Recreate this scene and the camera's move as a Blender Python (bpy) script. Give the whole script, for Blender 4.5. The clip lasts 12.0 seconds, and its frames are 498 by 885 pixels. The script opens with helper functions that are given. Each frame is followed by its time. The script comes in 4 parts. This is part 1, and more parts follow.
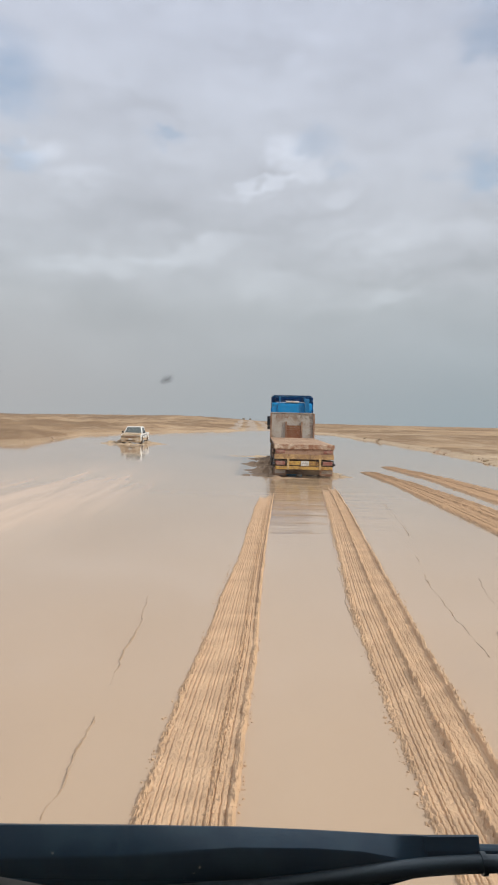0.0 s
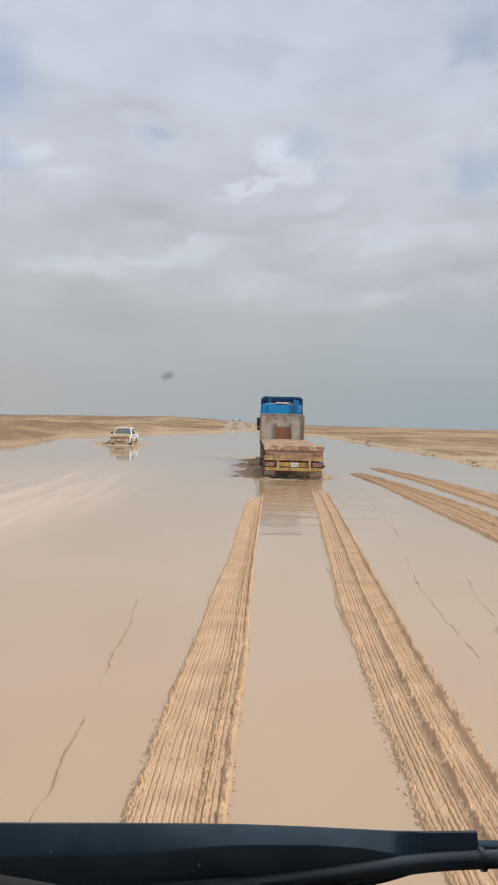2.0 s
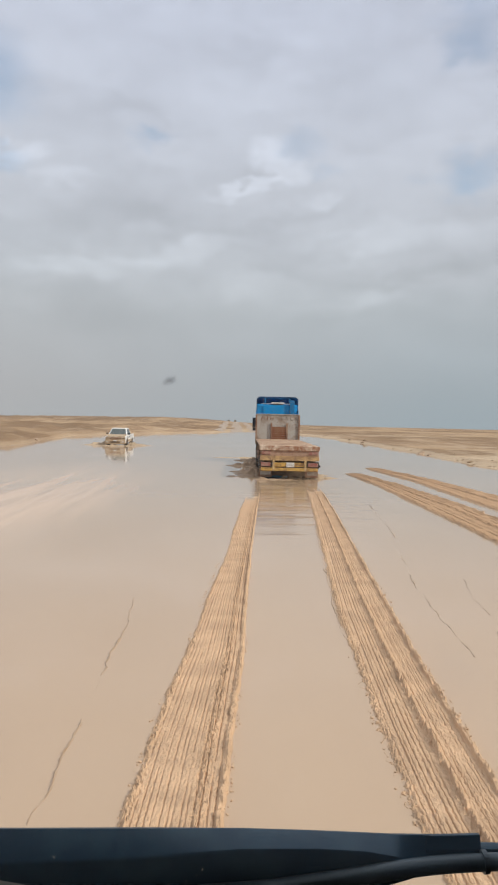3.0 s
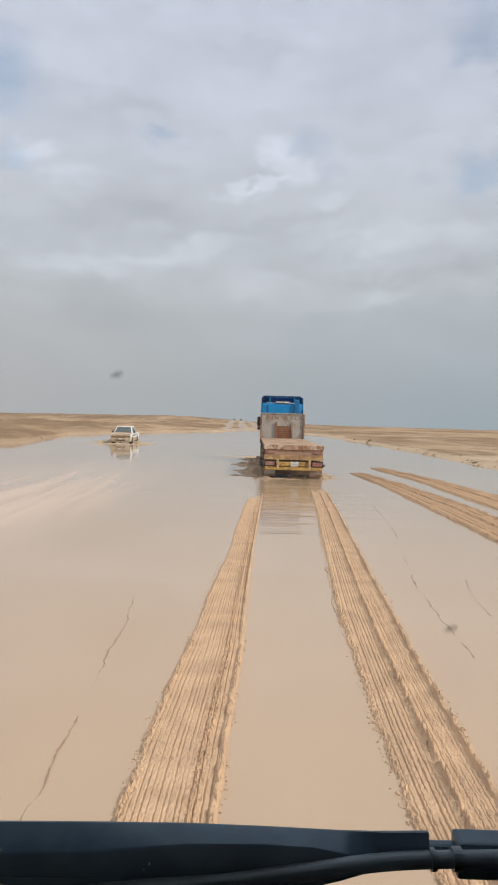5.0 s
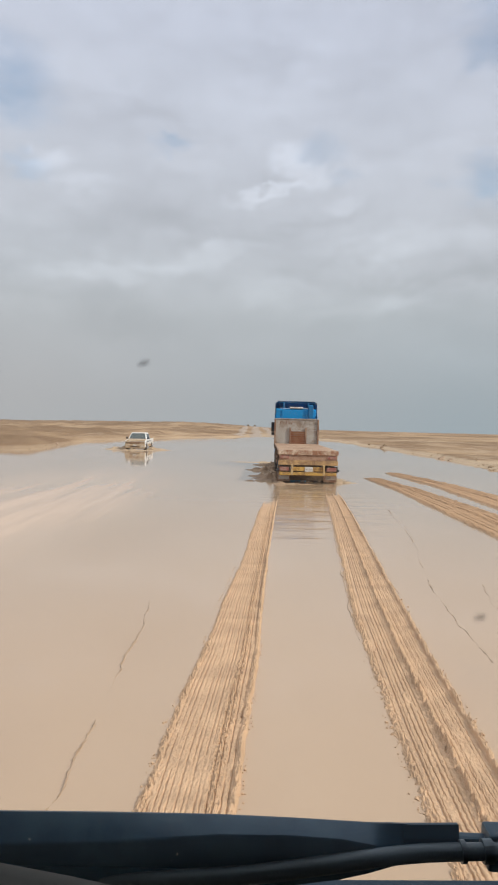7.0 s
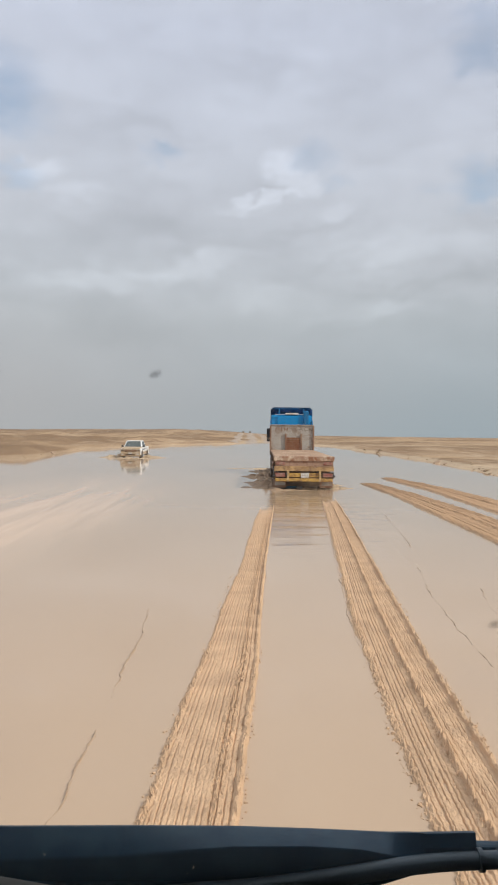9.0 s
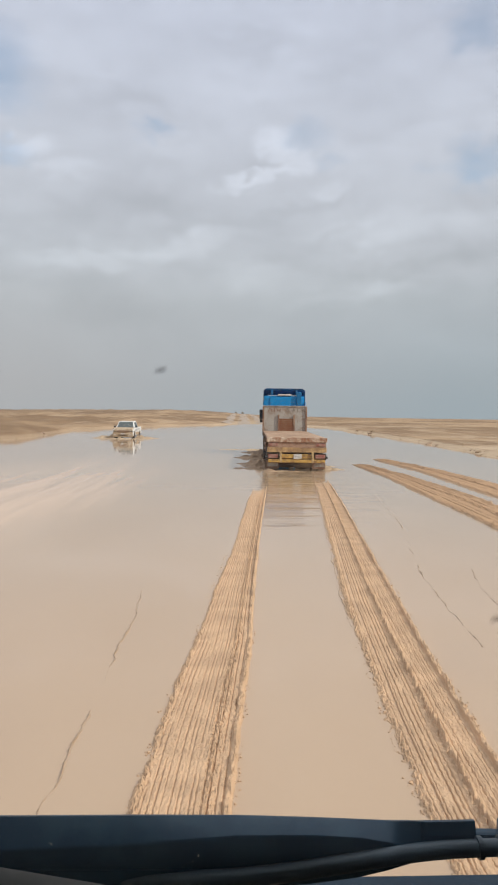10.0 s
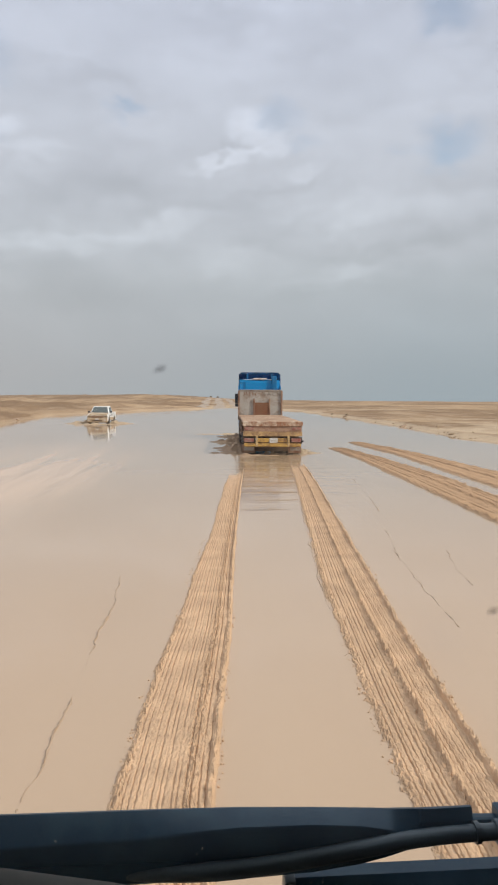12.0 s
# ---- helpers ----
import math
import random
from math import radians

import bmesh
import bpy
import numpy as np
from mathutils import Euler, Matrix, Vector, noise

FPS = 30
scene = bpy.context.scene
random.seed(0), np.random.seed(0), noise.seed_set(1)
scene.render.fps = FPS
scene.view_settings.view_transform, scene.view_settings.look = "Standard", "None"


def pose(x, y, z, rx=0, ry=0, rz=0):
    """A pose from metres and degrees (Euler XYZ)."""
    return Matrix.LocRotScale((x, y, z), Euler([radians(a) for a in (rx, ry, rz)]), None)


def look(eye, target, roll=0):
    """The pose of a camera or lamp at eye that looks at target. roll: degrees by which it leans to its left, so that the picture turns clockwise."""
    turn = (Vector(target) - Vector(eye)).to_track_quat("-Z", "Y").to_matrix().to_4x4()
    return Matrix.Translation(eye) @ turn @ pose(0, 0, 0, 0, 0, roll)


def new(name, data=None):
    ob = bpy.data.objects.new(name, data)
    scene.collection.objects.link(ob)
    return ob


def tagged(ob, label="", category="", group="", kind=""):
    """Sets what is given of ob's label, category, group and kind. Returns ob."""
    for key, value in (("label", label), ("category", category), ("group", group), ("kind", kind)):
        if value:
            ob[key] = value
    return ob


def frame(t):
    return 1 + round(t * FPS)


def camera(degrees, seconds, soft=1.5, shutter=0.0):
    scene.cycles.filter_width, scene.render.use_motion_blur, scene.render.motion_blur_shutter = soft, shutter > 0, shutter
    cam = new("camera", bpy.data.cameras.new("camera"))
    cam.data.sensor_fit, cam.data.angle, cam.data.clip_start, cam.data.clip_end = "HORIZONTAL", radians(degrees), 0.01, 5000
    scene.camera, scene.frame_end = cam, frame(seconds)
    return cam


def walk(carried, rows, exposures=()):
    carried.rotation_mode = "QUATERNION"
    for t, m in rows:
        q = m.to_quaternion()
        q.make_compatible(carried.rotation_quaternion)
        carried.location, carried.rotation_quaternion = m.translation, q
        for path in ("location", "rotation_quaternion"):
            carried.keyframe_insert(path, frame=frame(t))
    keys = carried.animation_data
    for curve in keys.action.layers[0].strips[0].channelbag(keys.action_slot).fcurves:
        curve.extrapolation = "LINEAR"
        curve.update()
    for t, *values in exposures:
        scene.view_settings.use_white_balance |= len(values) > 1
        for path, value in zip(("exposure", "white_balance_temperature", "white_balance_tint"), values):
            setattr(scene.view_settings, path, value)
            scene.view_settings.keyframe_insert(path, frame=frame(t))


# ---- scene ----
cam = camera(39.0, 12.0, soft=2.0)


def stand(x, y, z, yaw, pitch, roll):
    """The camera in the cab: turn to the left, tilt up, lean to its left."""
    return pose(x, y, z, 90 + pitch, 0, yaw) @ pose(0, 0, 0, 0, 0, roll)


walk(cam, [
    (0.0, stand(-0.030, 0, 2.325, -0.20, -1.77, 1.28)),
    (0.5, stand(-0.032, 0, 2.324, -0.29, -1.77, 1.40)),
    (1.0, stand(-0.036, 0, 2.325, -0.43, -1.91, 1.44)),
    (1.5, stand(-0.035, 0, 2.319, -0.74, -1.70, 1.59)),
    (2.0, stand(-0.041, 0, 2.320, -1.05, -1.64, 1.42)),
    (2.5, stand(-0.049, 0, 2.325, -1.30, -1.60, 1.20)),
    (3.0, stand(-0.048, 0, 2.324, -1.42, -1.62, 1.27)),
    (5.0, stand(0.010, 0, 2.321, -0.96, -1.71, 1.62)),
    (5.5, stand(0.011, 0, 2.306, -0.47, -1.66, 1.60)),
    (6.0, stand(0.015, 0, 2.305, -0.19, -1.56, 1.46)),
    (6.5, stand(0.000, 0, 2.301, 0.02, -1.42, 1.37)),
    (7.0, stand(-0.002, 0, 2.303, 0.18, -1.26, 1.30)),
    (9.0, stand(-0.019, 0, 2.306, -0.19, -0.72, 0.62)),
    (9.5, stand(-0.030, 0, 2.308, -0.47, -1.21, 0.36)),
    (10.0, stand(-0.032, 0, 2.321, -0.82, -2.28, 0.77)),
    (10.5, stand(-0.039, 0, 2.325, -1.19, -2.84, 0.52)),
    (11.0, stand(-0.044, 0, 2.328, -1.75, -3.18, 0.44)),
    (11.5, stand(-0.051, 0, 2.331, -2.32, -3.46, 0.29)),
    (12.0, stand(-0.057, 0, 2.335, -2.84, -3.57, 0.30)),
])

# ---- world, sun ----
world = bpy.data.worlds.new("sky")
scene.world = world
world.use_nodes = True
wn, wl = world.node_tree.nodes, world.node_tree.links
wn.clear()


def wnode(kind, operation=""):
    n = wn.new(kind)
    if operation:
        n.operation = operation
    return n


def wmath(op, a, b=None, c=None, clamp=False):
    n = wnode("ShaderNodeMath", operation=op)
    n.use_clamp = clamp
    for i, v in enumerate((a, b, c)):
        if v is None:
            continue
        if isinstance(v, (int, float)):
            n.inputs[i].default_value = v
        else:
            wl.new(v, n.inputs[i])
    return n.outputs[0]


SUN_TO = Vector((0.72, -0.36, 0.60)).normalized()
way = wnode("ShaderNodeTexCoord").outputs["Generated"]
split = wnode("ShaderNodeSeparateXYZ")
wl.new(way, split.inputs[0])
height = split.outputs["Z"]

# slow warp, so that the cloud edges fray
warp_map = wnode("ShaderNodeMapping")
warp_map.inputs["Scale"].default_value = (5, 5, 11)
wl.new(way, warp_map.inputs["Vector"])
warp = wnode("ShaderNodeTexNoise")
warp.inputs["Scale"].default_value = 2.2
warp.inputs["Detail"].default_value = 8
warp.inputs["Roughness"].default_value = 0.56
wl.new(warp_map.outputs[0], warp.inputs["Vector"])
shift = wnode("ShaderNodeVectorMath", operation="SUBTRACT")
wl.new(warp.outputs["Color"], shift.inputs[0])
shift.inputs[1].default_value = (0.5, 0.5, 0.5)
push = wnode("ShaderNodeVectorMath", operation="SCALE")
wl.new(shift.outputs[0], push.inputs[0])
push.inputs["Scale"].default_value = 0.13
bent = wnode("ShaderNodeVectorMath", operation="ADD")
wl.new(way, bent.inputs[0])
wl.new(push.outputs[0], bent.inputs[1])

# broad flat cloud layers
broad_map = wnode("ShaderNodeMapping")
broad_map.inputs["Scale"].default_value = (2.6, 2.6, 8.0)
broad_map.inputs["Rotation"].default_value = (0, radians(9), 0)
wl.new(bent.outputs[0], broad_map.inputs["Vector"])
broad = wnode("ShaderNodeTexNoise")
broad.inputs["Scale"].default_value = 1.6
broad.inputs["Detail"].default_value = 4
broad.inputs["Roughness"].default_value = 0.55
wl.new(broad_map.outputs[0], broad.inputs["Vector"])


# finer fray for the single clouds and holes
fray_map = wnode("ShaderNodeMapping")
fray_map.inputs["Scale"].default_value = (9, 9, 17)
fray_map.inputs["Rotation"].default_value = (0, radians(-12), 0)
wl.new(way, fray_map.inputs["Vector"])
fray = wnode("ShaderNodeTexNoise")
fray.inputs["Scale"].default_value = 2.6
fray.inputs["Detail"].default_value = 7
fray.inputs["Roughness"].default_value = 0.62
wl.new(fray_map.outputs[0], fray.inputs["Vector"])
fray_off = wnode("ShaderNodeVectorMath", operation="SUBTRACT")
wl.new(fray.outputs["Color"], fray_off.inputs[0])
fray_off.inputs[1].default_value = (0.5, 0.5, 0.5)
fray_push = wnode("ShaderNodeVectorMath", operation="SCALE")
wl.new(fray_off.outputs[0], fray_push.inputs[0])
fray_push.inputs["Scale"].default_value = 0.065
torn = wnode("ShaderNodeVectorMath", operation="ADD")
wl.new(way, torn.inputs[0])
wl.new(fray_push.outputs[0], torn.inputs[1])


def bank(az, el, wide, tall, tilt=0.0):
    """A soft cloud bank (0 to 1) round a direction: degrees to the right and up, half sizes in degrees."""
    a, e = radians(az), radians(el)
    centre = Vector((math.sin(a) * math.cos(e), math.cos(a) * math.cos(e), math.sin(e)))
    off = wnode("ShaderNodeVectorMath", operation="SUBTRACT")
    wl.new(torn.outputs[0], off.inputs[0])
    off.inputs[1].default_value = centre
    m = wnode("ShaderNodeMapping")
    m.vector_type = "TEXTURE"
    m.inputs["Rotation"].default_value = (0, radians(tilt), 0)
    m.inputs["Scale"].default_value = (radians(wide), 1.0, radians(tall))
    wl.new(off.outputs[0], m.inputs["Vector"])
    size = wnode("ShaderNodeVectorMath", operation="LENGTH")
    wl.new(m.outputs[0], size.inputs[0])
    r = wnode("ShaderNodeMapRange")
    r.interpolation_type = "SMOOTHERSTEP"
    wl.new(size.outputs["Value"], r.inputs["Value"])
    r.inputs["From Min"].default_value = 1.5
    r.inputs["From Max"].default_value = 0.0
    return r.outputs[0]


def total(terms):
    out = 0.0
    for weight, mask in terms:
        out = wmath("MULTIPLY_ADD", mask, weight, out)
    return out


# the white billow ahead, and the long streaks and shelves of the cloud deck
billow = total([
    (0.36, bank(2.6, 20.7, 1.9, 1.2)), (0.32, bank(4.3, 19.4, 1.9, 0.9, -15)), (0.34, bank(-0.4, 18.0, 2.6, 0.6, -14)), (0.25, bank(2.6, 18.4, 1.8, 0.41, -10)),
    (0.20, bank(7.4, 17.5, 1.5, 0.37, -8)), (0.42, bank(-16.4, 19.5, 2.0, 0.7, -18)), (0.20, bank(-14.0, 18.3, 3.0, 0.64, -6)), (-0.14, bank(1.9, 19.0, 2.2, 0.35, -8))])
shelves = total([
    (0.34, bank(-5.2, 13.1, 5.3, 1.0, -13)), (0.22, bank(-13.7, 11.7, 4.4, 0.8, -8)), (0.20, bank(0.7, 10.9, 3.0, 1.3, -8)), (0.26, bank(11.4, 14.5, 5.3, 1.6, -8)),
    (0.20, bank(17.9, 14.3, 2.8, 1.1)), (0.22, bank(9.8, 9.6, 4.8, 0.8, -8)), (0.10, bank(-17.0, 9.1, 3.7, 0.9)), (0.10, bank(7.4, 28.2, 5.5, 1.8, -8))])
hollows = total([
    (0.14, bank(17.5, 23.5, 2.8, 1.8)), (-0.10, bank(-11.1, 16.3, 9.2, 1.75, -5)), (-0.18, bank(4.9, 16.1, 3.9, 0.7, -12)),
    (-0.06, bank(-6.5, 8.0, 12.0, 1.8)), (-0.14, bank(13.7, 11.7, 6.9, 0.8, -6)), (-0.09, bank(-12.0, 26.0, 9.0, 4.0))])
torn_amount = wmath("MULTIPLY_ADD", fray.outputs["Fac"], 1.9, 0.05)
bright = wmath("ADD", hollows, wmath("MULTIPLY", wmath("ADD", billow, shelves), torn_amount))
# thin places where the blue shows through
gaps = total([
    (0.80, bank(-19.1, 24.3, 2.9, 2.8)), (0.50, bank(-18.0, 18.9, 1.9, 0.8)), (0.75, bank(-6.9, 21.5, 1.7, 0.6)), (0.62, bank(18.2, 27.0, 2.0, 1.4)), (0.75, bank(18.3, 18.8, 2.2, 1.6)),
    (0.25, bank(14.3, 18.6, 1.1, 0.4)), (0.38, bank(5.1, 21.2, 1.7, 1.1)), (0.30, bank(7.1, 19.7, 1.2, 0.5)), (0.40, bank(18.7, 29.1, 2.8, 1.0))])
gaps = wmath("MULTIPLY", gaps, wmath("MULTIPLY_ADD", fray.outputs["Fac"], 1.6, 0.2))

ramp = wnode("ShaderNodeValToRGB")
stops = ramp.color_ramp.elements
stops[0].position, stops[0].color = 0.0, (0.405, 0.435, 0.465, 1)
stops[1].position, stops[1].color = 1.0, (0.95, 0.98, 1.05, 1)
for at, col in ((0.04, (0.42, 0.445, 0.475, 1)), (0.16, (0.49, 0.52, 0.557, 1)), (0.30, (0.57, 0.60, 0.672, 1)), (0.50, (0.595, 0.635, 0.755, 1))):
    stops.new(at).color = col
wl.new(height, ramp.inputs["Fac"])

tone = wmath("MULTIPLY_ADD", wmath("SUBTRACT", broad.outputs["Fac"], 0.5), 0.46, 1.02)
fine = wmath("MULTIPLY_ADD", wmath("SUBTRACT", warp.outputs["Fac"], 0.5), 0.20, 0.0)
low = wnode("ShaderNodeMapRange")
low.inputs["From Min"].default_value = 0.03
low.inputs["From Max"].default_value = 0.20
wl.new(height, low.inputs["Value"])
tone = wmath("ADD", 1.0, wmath("MULTIPLY", wmath("SUBTRACT", wmath("ADD", tone, fine), 1.0), low.outputs[0]))
tone = wmath("MULTIPLY_ADD", bright, 0.55, tone)
cloud = wnode("ShaderNodeVectorMath", operation="SCALE")
# haze at the horizon: warm and dusty on one side, blue-grey on the other
side = wnode("ShaderNodeMapRange")
side.inputs["From Min"].default_value = -0.30
side.inputs["From Max"].default_value = 0.28
wl.new(split.outputs["X"], side.inputs["Value"])
haze = wnode("ShaderNodeMix")
haze.data_type = "RGBA"
wl.new(side.outputs[0], haze.inputs[0])
haze.inputs[6].default_value = (1.10, 1.045, 1.01, 1)
haze.inputs[7].default_value = (0.90, 0.965, 0.985, 1)
fade = wnode("ShaderNodeMix")
fade.data_type = "RGBA"
wl.new(low.outputs[0], fade.inputs[0])
wl.new(haze.outputs[2], fade.inputs[6])
fade.inputs[7].default_value = (1, 1, 1, 1)
hazed = wnode("ShaderNodeVectorMath", operation="MULTIPLY")
wl.new(ramp.outputs["Color"], hazed.inputs[0])
wl.new(fade.outputs[2], hazed.inputs[1])
wl.new(hazed.outputs[0], cloud.inputs[0])
wl.new(tone, cloud.inputs["Scale"])
deck_light = wnode("ShaderNodeBackground")
wl.new(cloud.outputs[0], deck_light.inputs["Color"])
deck_light.inputs["Strength"].default_value = 1.0

sky = wnode("ShaderNodeTexSky")
sky.sky_type, sky.sun_disc = "NISHITA", False
sky.sun_elevation = math.asin(SUN_TO.z)
sky.sun_rotation = math.atan2(SUN_TO.x, SUN_TO.y)
sky.dust_density = 0.6
sky.ozone_density = 0.8
blue_light = wnode("ShaderNodeBackground")
wl.new(sky.outputs[0], blue_light.inputs["Color"])
blue_light.inputs["Strength"].default_value = 0.15
sky.air_density = 1.25
cover = wnode("ShaderNodeMixShader")
wl.new(wmath("MULTIPLY", gaps, 0.62, clamp=True), cover.inputs["Fac"])
wl.new(deck_light.outputs[0], cover.inputs[1])
wl.new(blue_light.outputs[0], cover.inputs[2])
wout = wnode("ShaderNodeOutputWorld")
wl.new(cover.outputs[0], wout.inputs["Surface"])

sun = new("sun", bpy.data.lights.new("sun", "SUN"))
sun.data.energy, sun.data.angle, sun.data.color = 2.6, radians(2.5), (1.0, 0.94, 0.85)
sun.matrix_world = look(SUN_TO * 50, (0, 0, 0))


# ---- materials ----
class Mat:
    """A node material with a Principled surface and short ways to wire it."""

    def __init__(self, name, rough=0.6, metal=0.0, ior=1.45):
        self.m = bpy.data.materials.new(name)
        self.m.use_nodes = True
        self.n, self.l = self.m.node_tree.nodes, self.m.node_tree.links
        self.b = self.n["Principled BSDF"]
        self.b.inputs["Roughness"].default_value = rough
        self.b.inputs["Metallic"].default_value = metal
        self.b.inputs["IOR"].default_value = ior
        self.where = self.n.new("ShaderNodeTexCoord").outputs["Object"]

    def put(self, socket, value):
        if hasattr(value, "is_output"):
            self.l.new(value, socket)
        else:
            socket.default_value = value

    def noise(self, scale, detail=4.0, rough=0.55, stretch=(1, 1, 1), distort=0.0, turn=0.0):
        mp = self.n.new("ShaderNodeMapping")
        mp.inputs["Scale"].default_value = stretch
        mp.inputs["Rotation"].default_value = (0, 0, radians(turn))
        self.l.new(self.where, mp.inputs["Vector"])
        t = self.n.new("ShaderNodeTexNoise")
        t.inputs["Scale"].default_value = scale
        t.inputs["Detail"].default_value = detail
        t.inputs["Roughness"].default_value = rough
        t.inputs["Distortion"].default_value = distort
        self.l.new(mp.outputs[0], t.inputs["Vector"])
        return t.outputs["Fac"]

    def span(self, value, a, b, lo=0.0, hi=1.0):
        r = self.n.new("ShaderNodeMapRange")
        r.interpolation_type = "SMOOTHSTEP"
        self.put(r.inputs["Value"], value)
        for key, v in (("From Min", a), ("From Max", b), ("To Min", lo), ("To Max", hi)):
            self.put(r.inputs[key], v)
        return r.outputs[0]

    def math(self, op, a, b):
        r = self.n.new("ShaderNodeMath")
        r.operation = op
        self.put(r.inputs[0], a)
        self.put(r.inputs[1], b)
        return r.outputs[0]

    def mix(self, fac, a, b):
        r = self.n.new("ShaderNodeMix")
        r.data_type = "RGBA"
        self.put(r.inputs["Factor"], fac)
        for key, v in (("A", a), ("B", b)):
            socket = [s for s in r.inputs if s.name == key and s.type == "RGBA"][0]
            self.put(socket, v if hasattr(v, "is_output") else (*v, 1.0))
        return [s for s in r.outputs if s.type == "RGBA"][0]

    def colour(self, v):
        self.put(self.b.inputs["Base Color"], v if hasattr(v, "is_output") else (*v, 1.0))
        return self

    def rough(self, v):
        self.put(self.b.inputs["Roughness"], v)
        return self

    def bump(self, value, strength, distance):
        r = self.n.new("ShaderNodeBump")
        r.inputs["Strength"].default_value = strength
        r.inputs["Distance"].default_value = distance
        self.put(r.inputs["Height"], value)
        if self.b.inputs["Normal"].is_linked:
            self.l.new(self.b.inputs["Normal"].links[0].from_socket, r.inputs["Normal"])
        self.l.new(r.outputs[0], self.b.inputs["Normal"])
        return self


def plain(name, col, rough=0.5, metal=0.0, dirt=None, dirt_scale=3.0, amount=0.5, grain=0.0):
    """Paint, plastic or metal with blotchy dirt of a second colour."""
    m = Mat(name, rough, metal)
    if dirt is None:
        n = m.noise(dirt_scale * 6, 5)
        m.colour(m.mix(m.span(n, 0.3, 0.75), [c * 0.85 for c in col], [min(1, c * 1.12) for c in col]))
    else:
        a = m.noise(dirt_scale, 6, 0.62)
        b = m.noise(dirt_scale * 9, 4, 0.6)
        f = m.span(m.math("ADD", m.math("MULTIPLY", a, 0.7), m.math("MULTIPLY", b, 0.3)), 0.62 - amount * 0.4, 0.72 - amount * 0.2)
        m.colour(m.mix(f, col, dirt))
        m.rough(m.span(f, 0, 1, rough, 0.85))
    if grain:
        m.bump(m.noise(dirt_scale * 14, 5), 0.4, grain)
    return m.m


def make_water():
    m = Mat("muddy water", 0.05, ior=1.33)
    drift = m.noise(0.05, 4, 0.55, (1.0, 0.35, 1), 0.6)
    silt = m.noise(0.35, 4, 0.6, (1, 0.4, 1), 0.4)
    c = m.mix(m.span(drift, 0.35, 0.68), (0.500, 0.355, 0.232), (0.560, 0.407, 0.272))
    c = m.mix(m.span(silt, 0.45, 0.8, 0.0, 0.45), c, (0.585, 0.434, 0.292))

    def near(x, y, wide, long):
        """1 at a place on the water, 0 beyond the given half sizes."""
        off = m.n.new("ShaderNodeMapping")
        off.vector_type = "TEXTURE"
        off.inputs["Location"].default_value = (x, y, 0)
        off.inputs["Scale"].default_value = (wide, long, 1000)
        m.l.new(m.where, off.inputs["Vector"])
        size = m.n.new("ShaderNodeVectorMath")
        size.operation = "LENGTH"
        m.l.new(off.outputs[0], size.inputs[0])
        return m.span(size.outputs["Value"], 1.0, 0.25)

    ripples = near(2.0, 19.5, 2.6, 10.5)
    wake = m.math("MAXIMUM", near(2.3, 25.5, 2.6, 7.0), near(-10.5, 63.7, 4.0, 6.0))
    # Reflected brown of the lorry put into the colour, along with churned mud.
    churn_reflection = m.span(m.noise(1.1, 4, 0.6, (0.5, 1.3, 1), 0.5), 0.35, 0.7)
    c = m.mix(m.math("MULTIPLY", wake, m.math("MULTIPLY", churn_reflection, 0.95)), c, (0.41, 0.262, 0.128))
    # pale silt stirred up in long soft streaks along an older track
    streaks = m.span(m.noise(0.9, 5, 0.6, (1.0, 0.07, 1), 0.25, 8), 0.40, 0.62, 0.25, 1.0)
    plume = m.math("MULTIPLY", near(-6.6, 23.0, 4.8, 19.0), streaks)
    c = m.mix(plume, c, (0.80, 0.54, 0.345))
    m.colour(c)
    m.rough(m.span(m.noise(0.12, 3, 0.5, (1, 0.5, 1)), 0.3, 0.7, 0.03, 0.07))
    m.bump(m.noise(0.9, 3, 0.5, (0.5, 1.6, 1)), 0.035, 0.05)
    m.bump(m.noise(7.0, 3, 0.6, (0.35, 1.5, 1), 0.4), 0.02, 0.02)
    m.bump(m.math("MULTIPLY", ripples, m.noise(0.6, 3, 0.6, (0.40, 1.8, 1), 0.9)), 0.42, 0.07)
    m.bump(m.math("MULTIPLY", wake, m.noise(1.6, 4, 0.6, (0.5, 1.8, 1), 0.7)), 0.30, 0.04)
    return m.m


